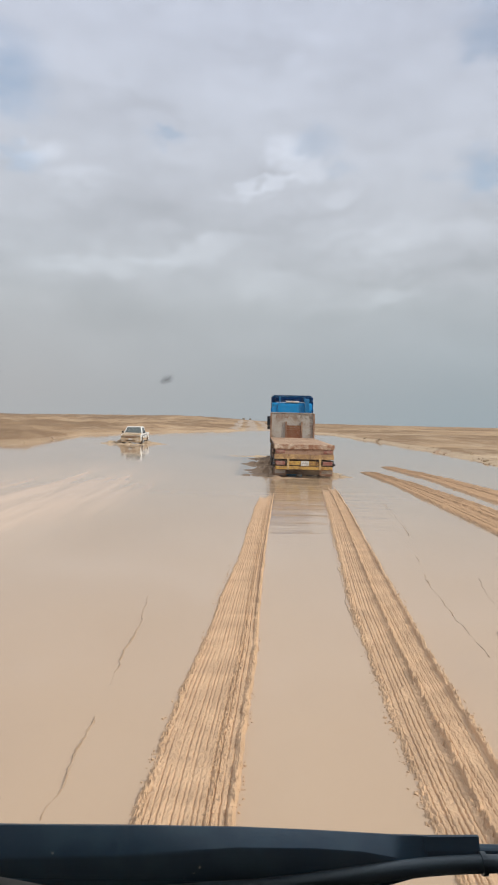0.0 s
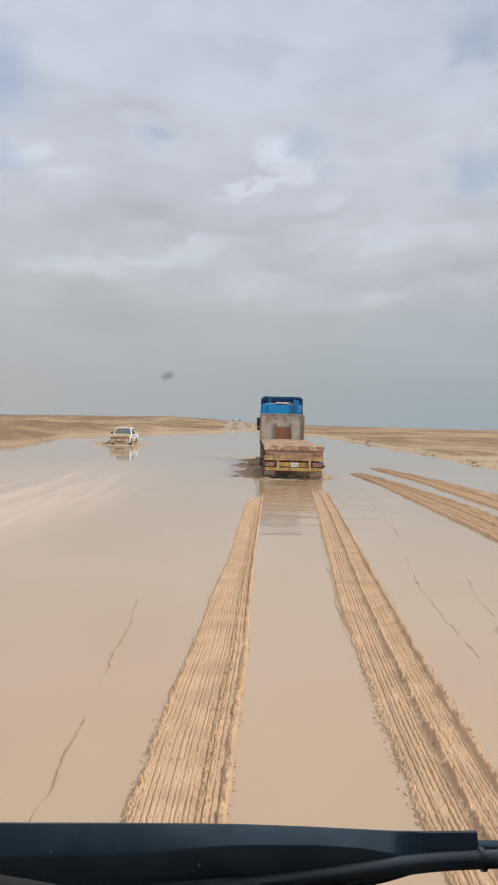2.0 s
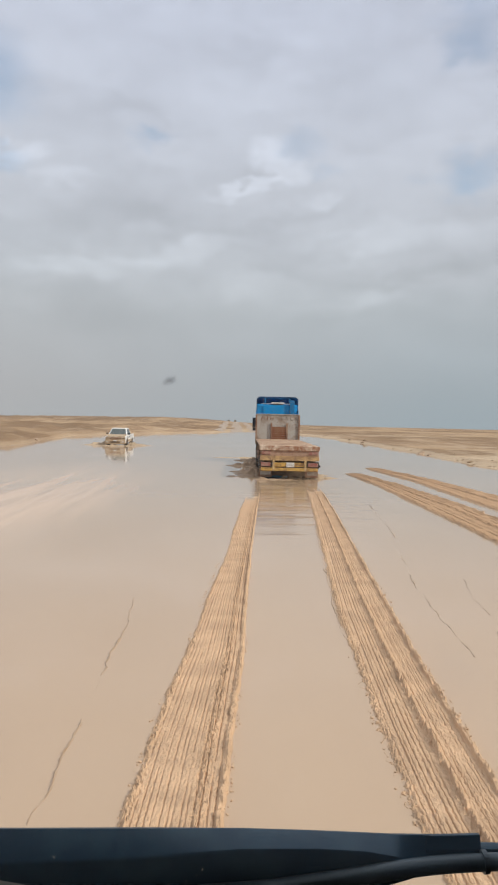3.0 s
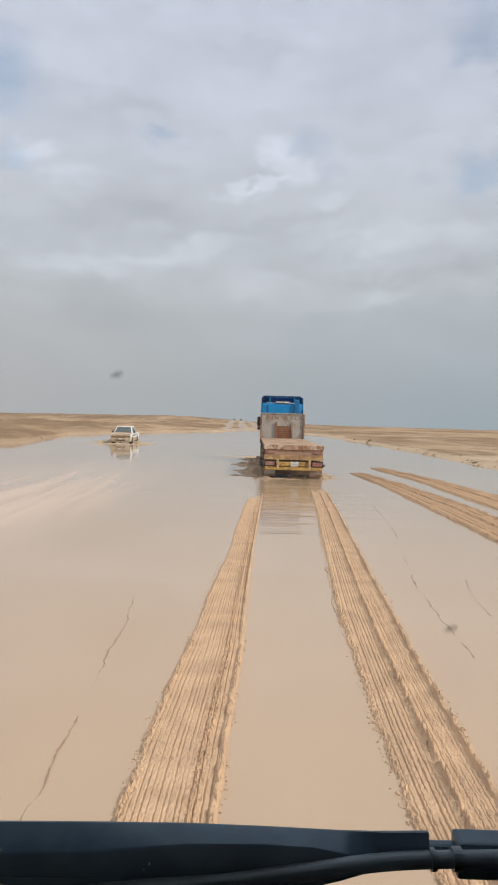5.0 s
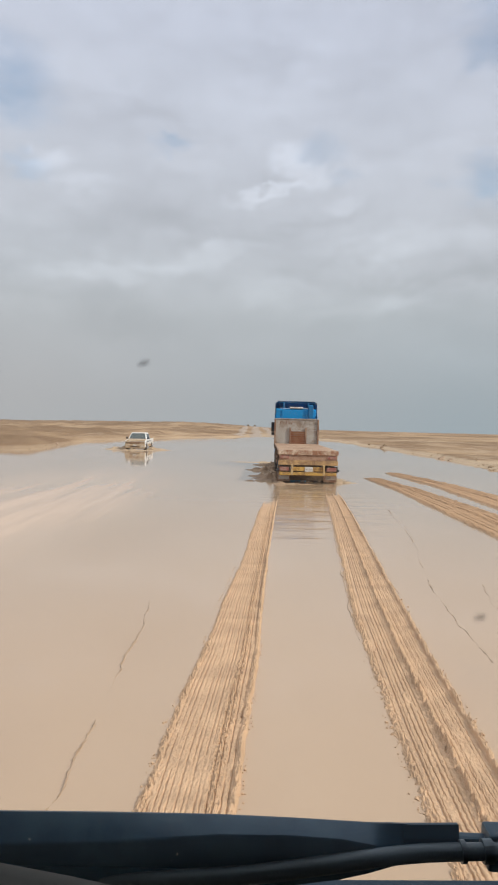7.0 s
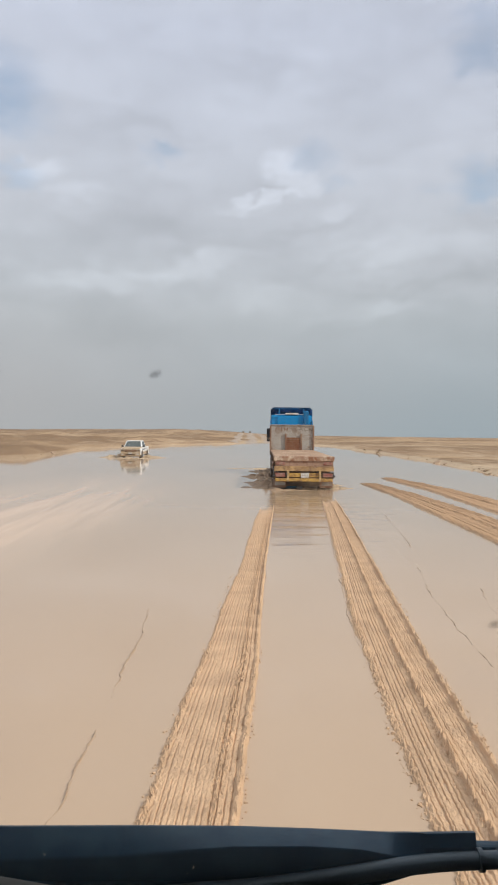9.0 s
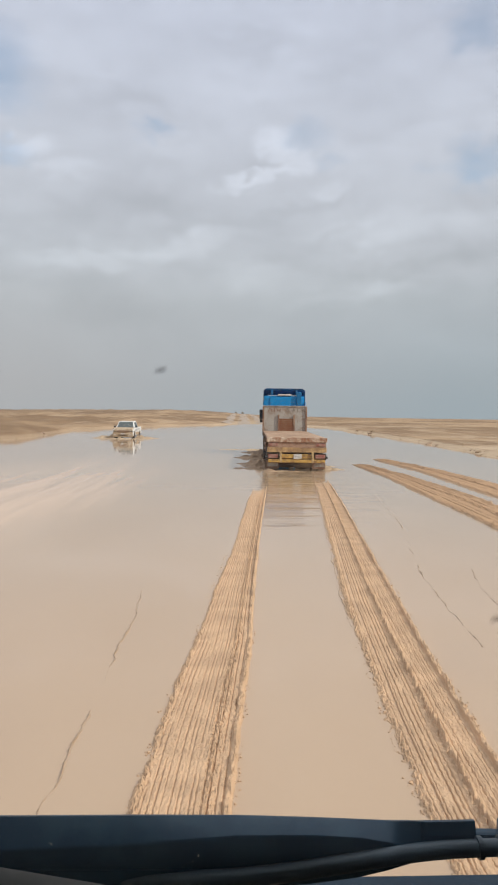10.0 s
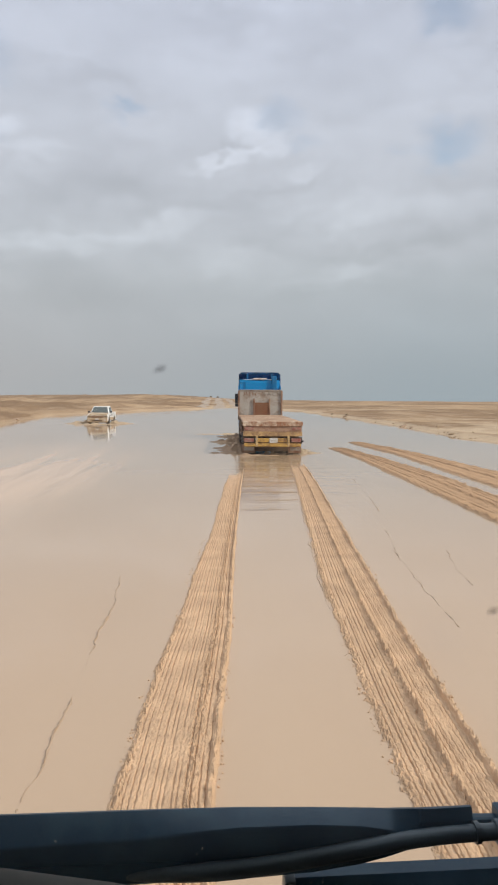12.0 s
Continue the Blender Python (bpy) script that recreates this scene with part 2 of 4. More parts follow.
def make_sand():
    m = Mat("desert sand", 0.95)
    m.b.inputs["Specular IOR Level"].default_value = 0.15
    far = m.noise(0.03, 5, 0.6, (0.8, 0.45, 1), 0.8)
    mid = m.noise(0.13, 5, 0.6, (0.8, 0.5, 1), 0.5)
    fine = m.noise(1.4, 6, 0.65)
    c = m.mix(m.span(far, 0.41, 0.59), (0.235, 0.148, 0.083), (0.44, 0.298, 0.175))
    c = m.mix(m.span(mid, 0.48, 0.70, 0, 0.4), c, (0.51, 0.39, 0.265))
    c = m.mix(m.span(mid, 0.44, 0.30, 0, 0.4), c, (0.23, 0.165, 0.105))
    c = m.mix(m.span(fine, 0.35, 0.75, 0.0, 0.3), c, (0.40, 0.28, 0.165))
    streak = m.noise(0.22, 5, 0.6, (0.7, 0.3, 1), 1.0, 20)
    where = m.n.new("ShaderNodeSeparateXYZ")
    m.l.new(m.where, where.inputs[0])
    c = m.mix(m.math("MULTIPLY", m.span(streak, 0.48, 0.62, 0, 0.6), m.span(where.outputs["X"], -5, 30, 1.0, 0.4)), c, (0.225, 0.14, 0.08))
    # dark gravel on the higher swells
    gravel = m.math("MULTIPLY", m.span(where.outputs["Z"], 1.3, 3.2), m.span(m.noise(0.05, 4, 0.6, (1, 0.3, 1), 0.5), 0.40, 0.58))
    c = m.mix(m.math("MULTIPLY", gravel, 0.6), c, (0.20, 0.135, 0.085))
    c = m.mix(m.span(streak, 0.44, 0.30, 0, 0.4), c, (0.50, 0.375, 0.25))
    # pale silt that the flood has left along its edge
    s = m.n.new("ShaderNodeSeparateXYZ")
    m.l.new(m.where, s.inputs[0])
    level = m.math("ADD", s.outputs["Z"], m.math("MULTIPLY", m.math("SUBTRACT", m.noise(0.6, 4), 0.5), 0.22))
    pale = m.math("MULTIPLY", m.span(level, 0.31, 0.17, 0, 0.85), m.span(s.outputs["X"], -22, 14, 0.35, 1.0))
    c = m.mix(pale, c, (0.54, 0.41, 0.275))
    m.colour(c)
    m.bump(mid, 0.5, 0.6)
    m.bump(fine, 0.6, 0.06)
    return m.m


def make_mud(name, dry, wet, low, high, dull=0.9):
    """Mud that is darker and shinier towards the waterline, which stains it up to a few centimetres; in the tyre prints
    the low colour also stands for brown shade in the grooves.
    """
    m = Mat(name, 0.8)
    m.b.inputs["Specular IOR Level"].default_value = 0.25
    s = m.n.new("ShaderNodeSeparateXYZ")
    m.l.new(m.where, s.inputs[0])
    level = m.math("ADD", s.outputs["Z"], m.math("MULTIPLY", m.math("SUBTRACT", m.noise(6, 4), 0.5), 0.02))
    f = m.span(level, low, high)
    grit = m.noise(45, 5, 0.65)
    c = m.mix(m.span(m.noise(3, 4), 0.3, 0.7), [x * 0.86 for x in dry], [x * 1.1 for x in dry])
    c = m.mix(m.span(grit, 0.35, 0.7, 0, 0.35), c, [x * 0.7 for x in dry])
    m.colour(m.mix(f, wet, c))
    m.rough(m.span(f, 0, 1, 0.5, dull))
    m.bump(grit, 0.9, 0.010)
    m.bump(m.noise(120, 3), 0.3, 0.003)
    return m.m


water_mat = make_water()
sand_mat = make_sand()
# Low colour darkens the grooves with painted brown shade as well as wet.
rut_mat = make_mud("rutted tan mud", (0.64, 0.424, 0.258), (0.48, 0.325, 0.20), -0.006, 0.010)
bank_mat = make_mud("pale mud bank", (0.50, 0.312, 0.175), (0.42, 0.29, 0.175), 0.0, 0.035)
dark_mud = make_mud("wet dark mud", (0.43, 0.305, 0.205), (0.45, 0.325, 0.22), 0.0, 0.03)
churn_mat = plain("churned muddy water", (0.29, 0.19, 0.115), 0.65, dirt=(0.40, 0.275, 0.17), dirt_scale=2.2, amount=0.5, grain=0.03)
foam_mat = plain("tan wake foam", (0.40, 0.285, 0.17), 0.4, dirt=(0.52, 0.39, 0.26), dirt_scale=3, amount=0.5, grain=0.02)
blue_paint = plain("blue cab paint", (0.001, 0.25, 0.57), 0.3, dirt=(0.01, 0.19, 0.40), dirt_scale=1.5, amount=0.3)
deep_blue = plain("dark blue spoiler paint", (0.002, 0.155, 0.36), 0.35, dirt=(0.02, 0.11, 0.23), dirt_scale=2, amount=0.4)
letter_mat = plain("weathered grey-brown sign paint", (0.19, 0.15, 0.115), 0.7, dirt=(0.36, 0.31, 0.26), dirt_scale=5, amount=0.4)
black_plastic = plain("black plastic", (0.02, 0.021, 0.023), 0.5, dirt=(0.10, 0.08, 0.055), dirt_scale=2, amount=0.3)
chassis_mat = plain("muddy dark steel", (0.04, 0.03, 0.023), 0.75, dirt=(0.20, 0.135, 0.08), dirt_scale=2.2, amount=0.7, grain=0.004)
rubber_mat = plain("muddy tyre rubber", (0.022, 0.02, 0.019), 0.8, dirt=(0.17, 0.12, 0.075), dirt_scale=3, amount=0.5, grain=0.006)
rim_mat = plain("muddy wheel steel", (0.28, 0.25, 0.21), 0.5, 0.2, dirt=(0.22, 0.16, 0.10), dirt_scale=4, amount=0.6)
headboard_mat = plain("worn grey steel sheet", (0.42, 0.39, 0.345), 0.6, dirt=(0.27, 0.195, 0.14), dirt_scale=1.4, amount=0.42, grain=0.004)
plank_mat = plain("red-brown boards", (0.21, 0.082, 0.036), 0.75, dirt=(0.26, 0.145, 0.08), dirt_scale=5, amount=0.4, grain=0.004)
deck_mat = plain("dusty deck timber", (0.47, 0.315, 0.20), 0.85, dirt=(0.29, 0.16, 0.09), dirt_scale=1.1, amount=0.48, grain=0.01)
edge_mat = plain("flaking white edge paint", (0.68, 0.56, 0.43), 0.7, dirt=(0.27, 0.115, 0.055), dirt_scale=4.2, amount=0.65, grain=0.004)
rust_mat = plain("rusty brown beam", (0.21, 0.105, 0.062), 0.7, dirt=(0.36, 0.24, 0.16), dirt_scale=2.6, amount=0.5, grain=0.004)
beam_mat = plain("dusty pinkish-brown beam", (0.40, 0.255, 0.175), 0.75, dirt=(0.26, 0.14, 0.085), dirt_scale=3.0, amount=0.4, grain=0.004)
yellow_mat = plain("faded yellow paint", (0.60, 0.365, 0.085), 0.5, dirt=(0.27, 0.15, 0.065), dirt_scale=4.2, amount=0.5, grain=0.003)
pale_ochre = plain("chalky pale yellow paint", (0.60, 0.43, 0.20), 0.65, dirt=(0.36, 0.23, 0.12), dirt_scale=6, amount=0.5)
ochre_mat = plain("dirty ochre board", (0.56, 0.36, 0.16), 0.7, dirt=(0.27, 0.165, 0.09), dirt_scale=2.6, amount=0.55, grain=0.004)
red_lens = plain("dusty red lamp glass", (0.27, 0.065, 0.05), 0.35, dirt=(0.38, 0.24, 0.18), dirt_scale=7, amount=0.6)
pale_mat = plain("dusty white plastic", (0.66, 0.64, 0.60), 0.5, dirt=(0.45, 0.36, 0.26), dirt_scale=5, amount=0.35)
white_paint = plain("white car paint", (0.78, 0.77, 0.74), 0.3, dirt=(0.60, 0.50, 0.38), dirt_scale=1.1, amount=0.35)
mud_paint = plain("mud-spattered white paint", (0.60, 0.49, 0.36), 0.6, dirt=(0.42, 0.30, 0.185), dirt_scale=2.4, amount=0.8)
decal_mat = plain("dark blue stripe", (0.05, 0.08, 0.15), 0.4, dirt=(0.3, 0.24, 0.17), dirt_scale=5, amount=0.3)
# Base lifted to grey-green: reflected sky put into the colour of the glass.
glass_dark = plain("dark window glass", (0.10, 0.115, 0.11), 0.12)
lamp_clear = plain("clear headlamp", (0.62, 0.60, 0.55), 0.15, dirt=(0.45, 0.34, 0.22), dirt_scale=8, amount=0.4)


def make_wiper_plastic():
    """Weathered black plastic with a bluish bloom and pale grains of dried mud."""
    m = Mat("weathered black wiper plastic", 0.36)
    m.b.inputs["Specular IOR Level"].default_value = 0.34
    bloom = m.span(m.noise(16, 6, 0.62), 0.42, 0.62)
    c = m.mix(bloom, (0.016, 0.052, 0.088), (0.030, 0.076, 0.112))
    grains = m.math("MULTIPLY", m.span(m.noise(210, 2, 0.5), 0.70, 0.76), m.span(m.noise(9, 3, 0.6), 0.48, 0.62))
    m.colour(m.mix(grains, c, (0.34, 0.35, 0.34)))
    m.bump(m.noise(240, 3), 0.25, 0.0006)
    return m.m


wiper_mat = make_wiper_plastic()
hose_mat = plain("black rubber hose", (0.10, 0.132, 0.15), 0.42)
cab_grey = plain("grey cab lining", (0.11, 0.105, 0.095), 0.8)
dash_mat = plain("dull grey dashboard plastic", (0.20, 0.195, 0.17), 0.75)


def make_pane():
    m = bpy.data.materials.new("windscreen glass")
    m.use_nodes = True
    n, l = m.node_tree.nodes, m.node_tree.links
    n.clear()
    o = n.new("ShaderNodeOutputMaterial")
    mix = n.new("ShaderNodeMixShader")
    clear = n.new("ShaderNodeBsdfTransparent")
    clear.inputs["Color"].default_value = (0.985, 0.99, 0.985, 1)
    gloss = n.new("ShaderNodeBsdfGlossy")
    gloss.inputs["Roughness"].default_value = 0.02
    fr = n.new("ShaderNodeFresnel")
    fr.inputs["IOR"].default_value = 1.25
    l.new(fr.outputs[0], mix.inputs[0])
    l.new(clear.outputs[0], mix.inputs[1])
    l.new(gloss.outputs[0], mix.inputs[2])
    # Bluish translucent veil, added to lift the blacks seen through the pane.
    film = n.new("ShaderNodeBsdfTranslucent")
    film.inputs["Color"].default_value = (0.62, 0.66, 0.72, 1)
    dusty = n.new("ShaderNodeMixShader")
    dusty.inputs[0].default_value = 0.014
    l.new(mix.outputs[0], dusty.inputs[1])
    l.new(film.outputs[0], dusty.inputs[2])
    l.new(dusty.outputs[0], o.inputs["Surface"])
    return m


def make_speck():
    """A dried mud fleck, thin towards its rim."""
    m = Mat("dried mud fleck", 0.9)
    m.colour((0.13, 0.11, 0.09))
    size = m.n.new("ShaderNodeVectorMath")
    size.operation = "LENGTH"
    m.l.new(m.where, size.inputs[0])
    wob = m.math("ADD", size.outputs["Value"], m.math("MULTIPLY", m.math("SUBTRACT", m.noise(180, 3), 0.5), 0.006))
    m.put(m.b.inputs["Alpha"], m.span(wob, -0.002, 0.0105, 0.29, 0.0))
    return m.m


pane_mat, speck_mat = make_pane(), make_speck()


# ---- mesh helpers ----
def part(name, bm, mat, parent=None, label="", smooth=False):
    me = bpy.data.meshes.new(name)
    bmesh.ops.recalc_face_normals(bm, faces=bm.faces)
    bm.to_mesh(me)
    bm.free()
    me.materials.append(mat)
    if smooth:
        me.polygons.foreach_set("use_smooth", [True] * len(me.polygons))
        me.set_sharp_from_angle(angle=radians(38))
    ob = new(name, me)
    ob.parent = parent
    return tagged(ob, label)


def box(bm, c, s, bevel=0.0, turn=None):
    m = Matrix.Translation(c) @ (turn or Matrix.Identity(4)) @ Matrix.Diagonal((*s, 1))
    made = bmesh.ops.create_cube(bm, size=1.0, matrix=m)["verts"]
    if bevel:
        edges = list({e for v in made for e in v.link_edges})
        bmesh.ops.bevel(bm, geom=edges, offset=bevel, segments=2, affect="EDGES", profile=0.6)
    return bm


def boxes(*items, bevel=0.0):
    bm = bmesh.new()
    for c, s in items:
        box(bm, c, s, bevel)
    return bm


def rod(bm, a, b, r, seg=14):
    a, b = Vector(a), Vector(b)
    m = Matrix.Translation((a + b) / 2) @ (b - a).to_track_quat("Z", "Y").to_matrix().to_4x4()
    bmesh.ops.create_cone(bm, cap_ends=True, segments=seg, radius1=r, radius2=r, depth=(b - a).length, matrix=m)
    return bm


def rods(*items, seg=14):
    bm = bmesh.new()
    for a, b, r in items:
        rod(bm, a, b, r, seg)
    return bm


def spin(profile, seg=32):
    """A body turned round the x axis from (x, radius) pairs."""
    bm = bmesh.new()
    rings = []
    for x, r in profile:
        rings.append([bm.verts.new((x, r * math.cos(2 * math.pi * i / seg), r * math.sin(2 * math.pi * i / seg))) for i in range(seg)])
    for p, q in zip(rings, rings[1:]):
        for i in range(seg):
            bm.faces.new((p[i], p[(i + 1) % seg], q[(i + 1) % seg], q[i]))
    for ring in (rings[0], rings[-1]):
        bm.faces.new(ring)
    return bm


def loft(sections):
    """A closed skin over rings of points, capped at both ends."""
    bm = bmesh.new()
    rings = [[bm.verts.new(p) for p in s] for s in sections]
    k = len(rings[0])
    for p, q in zip(rings, rings[1:]):
        for i in range(k):
            bm.faces.new((p[i], p[(i + 1) % k], q[(i + 1) % k], q[i]))
    bm.faces.new(rings[0])
    bm.faces.new(rings[-1])
    return bm


def slab(outline, x0, x1, bevel=0.0):
    """A side outline of (y, z) points, thick from x0 to x1."""
    bm = loft([[(x0, y, z) for y, z in outline], [(x1, y, z) for y, z in outline]])
    if bevel:
        bmesh.ops.bevel(bm, geom=list(bm.edges), offset=bevel, segments=2, affect="EDGES", profile=0.6)
    return bm


def tube(points, r, seg=12):
    pts = [Vector(p) for p in points]
    sections = []
    for i, p in enumerate(pts):
        d = (pts[min(i + 1, len(pts) - 1)] - pts[max(i - 1, 0)]).normalized()
        q = d.to_track_quat("Z", "Y")
        rr = r(i / (len(pts) - 1)) if callable(r) else r
        sections.append([p + q @ Vector((rr * math.cos(2 * math.pi * k / seg), rr * math.sin(2 * math.pi * k / seg), 0)) for k in range(seg)])
    return loft(sections)


def smooth01(v):
    v = np.clip(v, 0, 1)
    return v * v * (3 - 2 * v)


def fbm(x, y, scale, octaves=4, seed=0.0):
    return noise.fractal(Vector((x / scale + seed * 17.3, y / scale - seed * 9.1, seed)), 0.9, 2.0, octaves, noise_basis="PERLIN_ORIGINAL")


def thing(name, label, category, m, group=""):
    ob = new(name)
    ob.matrix_world = m
    return tagged(ob, label, category, group)


# ---- ground: one sheet, with the flooded basin in it ----
SHORE_AZ = (-180, -120, -60, -40, -28, -21, -17.5, -15.0, -13.6, -11, -6.5, -1.9, 0.6, 3.0, 5.6, 8.2, 11.8, 16.1, 19.6, 26, 40, 70, 120, 180)
SHORE_R = (60, 55, 36, 40, 47, 55, 62, 74, 88, 104, 122, 150, 178, 172, 146, 112, 78, 56, 43, 33, 25, 24, 40, 60)


def shore(az):
    return np.interp(az, SHORE_AZ, SHORE_R)


def land(x, y):
    r = math.hypot(x, y)
    az = math.degrees(math.atan2(x, y))
    edge = float(shore(az)) * (1 + 0.05 * fbm(x, y, 14, 3, 1) + 0.05 * fbm(x, y, 45, 2, 2))
    out = r - edge
    if out < 0:
        return max(-0.45, out * 0.03) - 0.02
    z = 0.30 * smooth01(out / 5) + 0.0006 * out
    rough_ground = smooth01(out / 12)
    left = smooth01((4 - az) / 10)
    z += rough_ground * ((0.13 + 0.22 * left) * fbm(x, y, 5, 4, 3) + (0.22 + 0.42 * left) * fbm(x, y, 26, 4, 4))
    z += left * smooth01(out / 90) * (0.9 + 0.7 * fbm(x, y, 110, 3, 5))
    hill = math.exp(-((az + 4) / 9) ** 2) * smooth01((r - 190) / 160)
    z += 1.6 * hill + left * 1.9 * smooth01((r - 220) / 380)
    road = math.exp(-((az - 0.8) / 1.8) ** 2) * smooth01(out / 3)
    z -= 0.12 * road
    if r > 640:
        z -= (r - 640) * 0.006
    return z


def make_ground():
    az = np.concatenate([np.arange(-180, -32, 4.0), np.arange(-32, 32, 0.2), np.arange(32, 180, 4.0)])
    rad = np.concatenate([[1.0, 3.0, 8.0, 16.0], np.geomspace(22, 700, 210), np.geomspace(760, 4600, 14)])
    xs, ys = np.sin(np.radians(az)), np.cos(np.radians(az))
    verts = [(0.0, 0.0, -0.45)]
    for r in rad:
        for sx, sy in zip(xs, ys):
            verts.append((r * sx, r * sy, land(r * sx, r * sy)))
    n = len(az)
    faces = [(0, 1 + (i + 1) % n, 1 + i) for i in range(n)]
    for k in range(len(rad) - 1):
        a, b = 1 + k * n, 1 + (k + 1) * n
        faces += [(a + i, a + (i + 1) % n, b + (i + 1) % n, b + i) for i in range(n)]
    me = bpy.data.meshes.new("ground")
    me.from_pydata(verts, [], faces)
    me.materials.append(sand_mat)
    me.polygons.foreach_set("use_smooth", [True] * len(me.polygons))
    bm = bmesh.new()
    bm.from_mesh(me)
    bmesh.ops.recalc_face_normals(bm, faces=bm.faces)
    if sum(f.normal.z for f in bm.faces) < 0:
        bmesh.ops.reverse_faces(bm, faces=bm.faces)
    bm.to_mesh(me)
    bm.free()
    return tagged(new("ground", me), "tan desert sand with brown patches and low mounds", "ground", kind="structure")


make_ground()

bm = bmesh.new()
bmesh.ops.create_circle(bm, cap_ends=True, segments=96, radius=300)
part("water", bm, water_mat)
tagged(bpy.data.objects["water"], "shallow muddy beige flood water across the desert road", "water", kind="structure")


def make_road():
    """The pale, churned road that climbs out of the water towards the horizon, draped on the land."""
    m = make_mud("pale wet road mud", (0.42, 0.325, 0.24), (0.42, 0.325, 0.24), 0.0, 0.03, 0.6)
    verts, faces = [], []
    ys = np.geomspace(160, 640, 120)
    for off, half in ((-4.6, 2.1), (0.0, 2.9), (4.6, 2.2)):
        base = len(verts)
        for y in ys:
            mid = 1.4 + off + 0.004 * (y - 172) + 0.5 * fbm(0, y, 60, 2, 6) + 0.25 * fbm(off, y, 40, 2, 9)
            wide = half * (0.75 + 0.8 * fbm(off, y, 14, 3, 10))
            for i in range(7):
                x = mid + wide * (i / 3 - 1)
                up = 0.06 * fbm(x, y, 6, 3, 8) + (0.05 if 0 < i < 6 else -0.3)
                verts.append((float(x), float(y), float(land(x, y) + up)))
        for j in range(len(ys) - 1):
            faces += [(base + j * 7 + i, base + j * 7 + i + 1, base + j * 7 + i + 8, base + j * 7 + i + 7) for i in range(6)]
    me = bpy.data.meshes.new("road")
    me.from_pydata(verts, [], faces)
    me.materials.append(m)
    me.polygons.foreach_set("use_smooth", [True] * len(faces))
    tagged(new("road", me), "pale churned mud road climbing out of the flood", "road", kind="structure")


make_road()


# ---- mud ridges and wheel tracks in the water ----
def tyre_print(name, stations, label, mat, seed, bands, ridge, lip, fade=6.0, rise=0.0, cut=0.0095, across=300, clod=1.0, category="wheel track", step=0.012):
    """The print of a tyre through stations (y, x left, x right). Bands (from, to, ribs, depth) run along it; a crumbled ridge may be
    squeezed up between twin tyres; one margin is low and torn, the other a raised lip that shades the print."""
    stations = sorted(stations)
    ys, xl, xr = (np.array([s[k] for s in stations]) for k in range(3))
    dice = random.Random(seed)
    ribs = []
    for lo, hi, count, deep in bands:
        wide = (hi - lo) / count
        for i in range(count):
            ribs.append((lo + wide * (i + 0.5) + dice.uniform(-0.22, 0.22) * wide, min(cut, wide * dice.uniform(0.10, 0.16)), deep * dice.uniform(0.55, 1.25), 3.7 * len(ribs)))
    rows, y = [], ys[0]
    while y < ys[-1]:
        rows.append(y)
        y += step * max(1.0, y / 5.0)
    verts, faces = [], []
    for y in rows:
        a, b = np.interp(y, ys, xl), np.interp(y, ys, xr)
        left_torn = 0.05 * fbm(0, y, 0.35, 5, seed + 1) + 0.04 * fbm(0, y, 1.9, 2, seed + 11)
        right_torn = 0.022 * fbm(0, y, 0.22, 5, seed + 2) + 0.012 * fbm(0, y, 1.6, 2, seed + 3)
        ridge_at = 0.535 + 0.022 * fbm(0, y, 0.4, 4, seed + 4)
        ridge_high = ridge * max(0.0, 0.85 + 1.1 * fbm(0, y, 0.3, 5, seed + 5))
        lip_high = lip * max(0.05, 1.0 + 0.9 * fbm(0, y, 0.2, 5, seed + 10) + 0.7 * fbm(0, y, 2.5, 2, seed + 12))
        weave = 0.006 * fbm(0, y, 1.6, 2, seed + 6)
        worn = [float(smooth01(0.95 + 1.4 * fbm(key, y, 0.7, 4, seed + 7))) for _, _, _, key in ribs]
        end = float(smooth01((ys[-1] - y) / fade))
        for i in range(across + 1):
            u = -0.18 + 1.36 * i / across
            x = a + (b - a) * u
            up = float(smooth01((u + 0.09 - left_torn) / 0.16))
            down = float(smooth01((1.04 + right_torn - u) / 0.065))
            flat = float(smooth01((0.945 + right_torn - u) / 0.018))
            high = 0.014 + rise + 0.006 * float(smooth01((u - 0.45) / 0.2)) + (1 - flat) * lip_high
            high += ridge_high * math.exp(-((u - ridge_at) / (0.012 if u < ridge_at else 0.04)) ** 2)
            z = -0.012 + up * down * (0.012 + high)
            bits = fbm(x * 1.3, y, 0.028 * clod, 4, seed + 8)
            for (mid, half, deep, key), kept in zip(ribs, worn):
                gap_at = (u - mid - weave - 0.011 * bits) / half
                if abs(gap_at) < 2.6:
                    z -= deep * kept * math.exp(-gap_at * gap_at) * flat * up
            torn = math.exp(-((u - 0.02) / 0.06) ** 2) + (1.2 * math.exp(-((u - ridge_at) / 0.04) ** 2) if ridge else 0.9 * math.exp(-((u - 0.74) / 0.07) ** 2)) + 0.9 * math.exp(-((u - 1.0) / 0.05) ** 2)
            z += clod * (0.0055 + 0.015 * torn) * bits * up * down
            z += 0.05 * clod * max(0.0, fbm(x * 1.2, y, 0.018, 2, seed + 13) - 0.10) * min(1.0, 0.8 * torn) * up * down
            z += 0.0018 * fbm(x * 6, y, 0.5, 3, seed + 9) * up
            verts.append((float(x), float(y), -0.02 + end * (float(z) + 0.02)))
    k = across + 1
    for j in range(len(rows) - 1):
        for i in range(across):
            v = j * k + i
            faces.append((v, v + 1, v + k + 1, v + k))
    me = bpy.data.meshes.new(name)
    me.from_pydata(verts, [], faces)
    me.materials.append(mat)
    me.polygons.foreach_set("use_smooth", [True] * len(faces))
    return tagged(new(name, me), label, category, kind="structure")


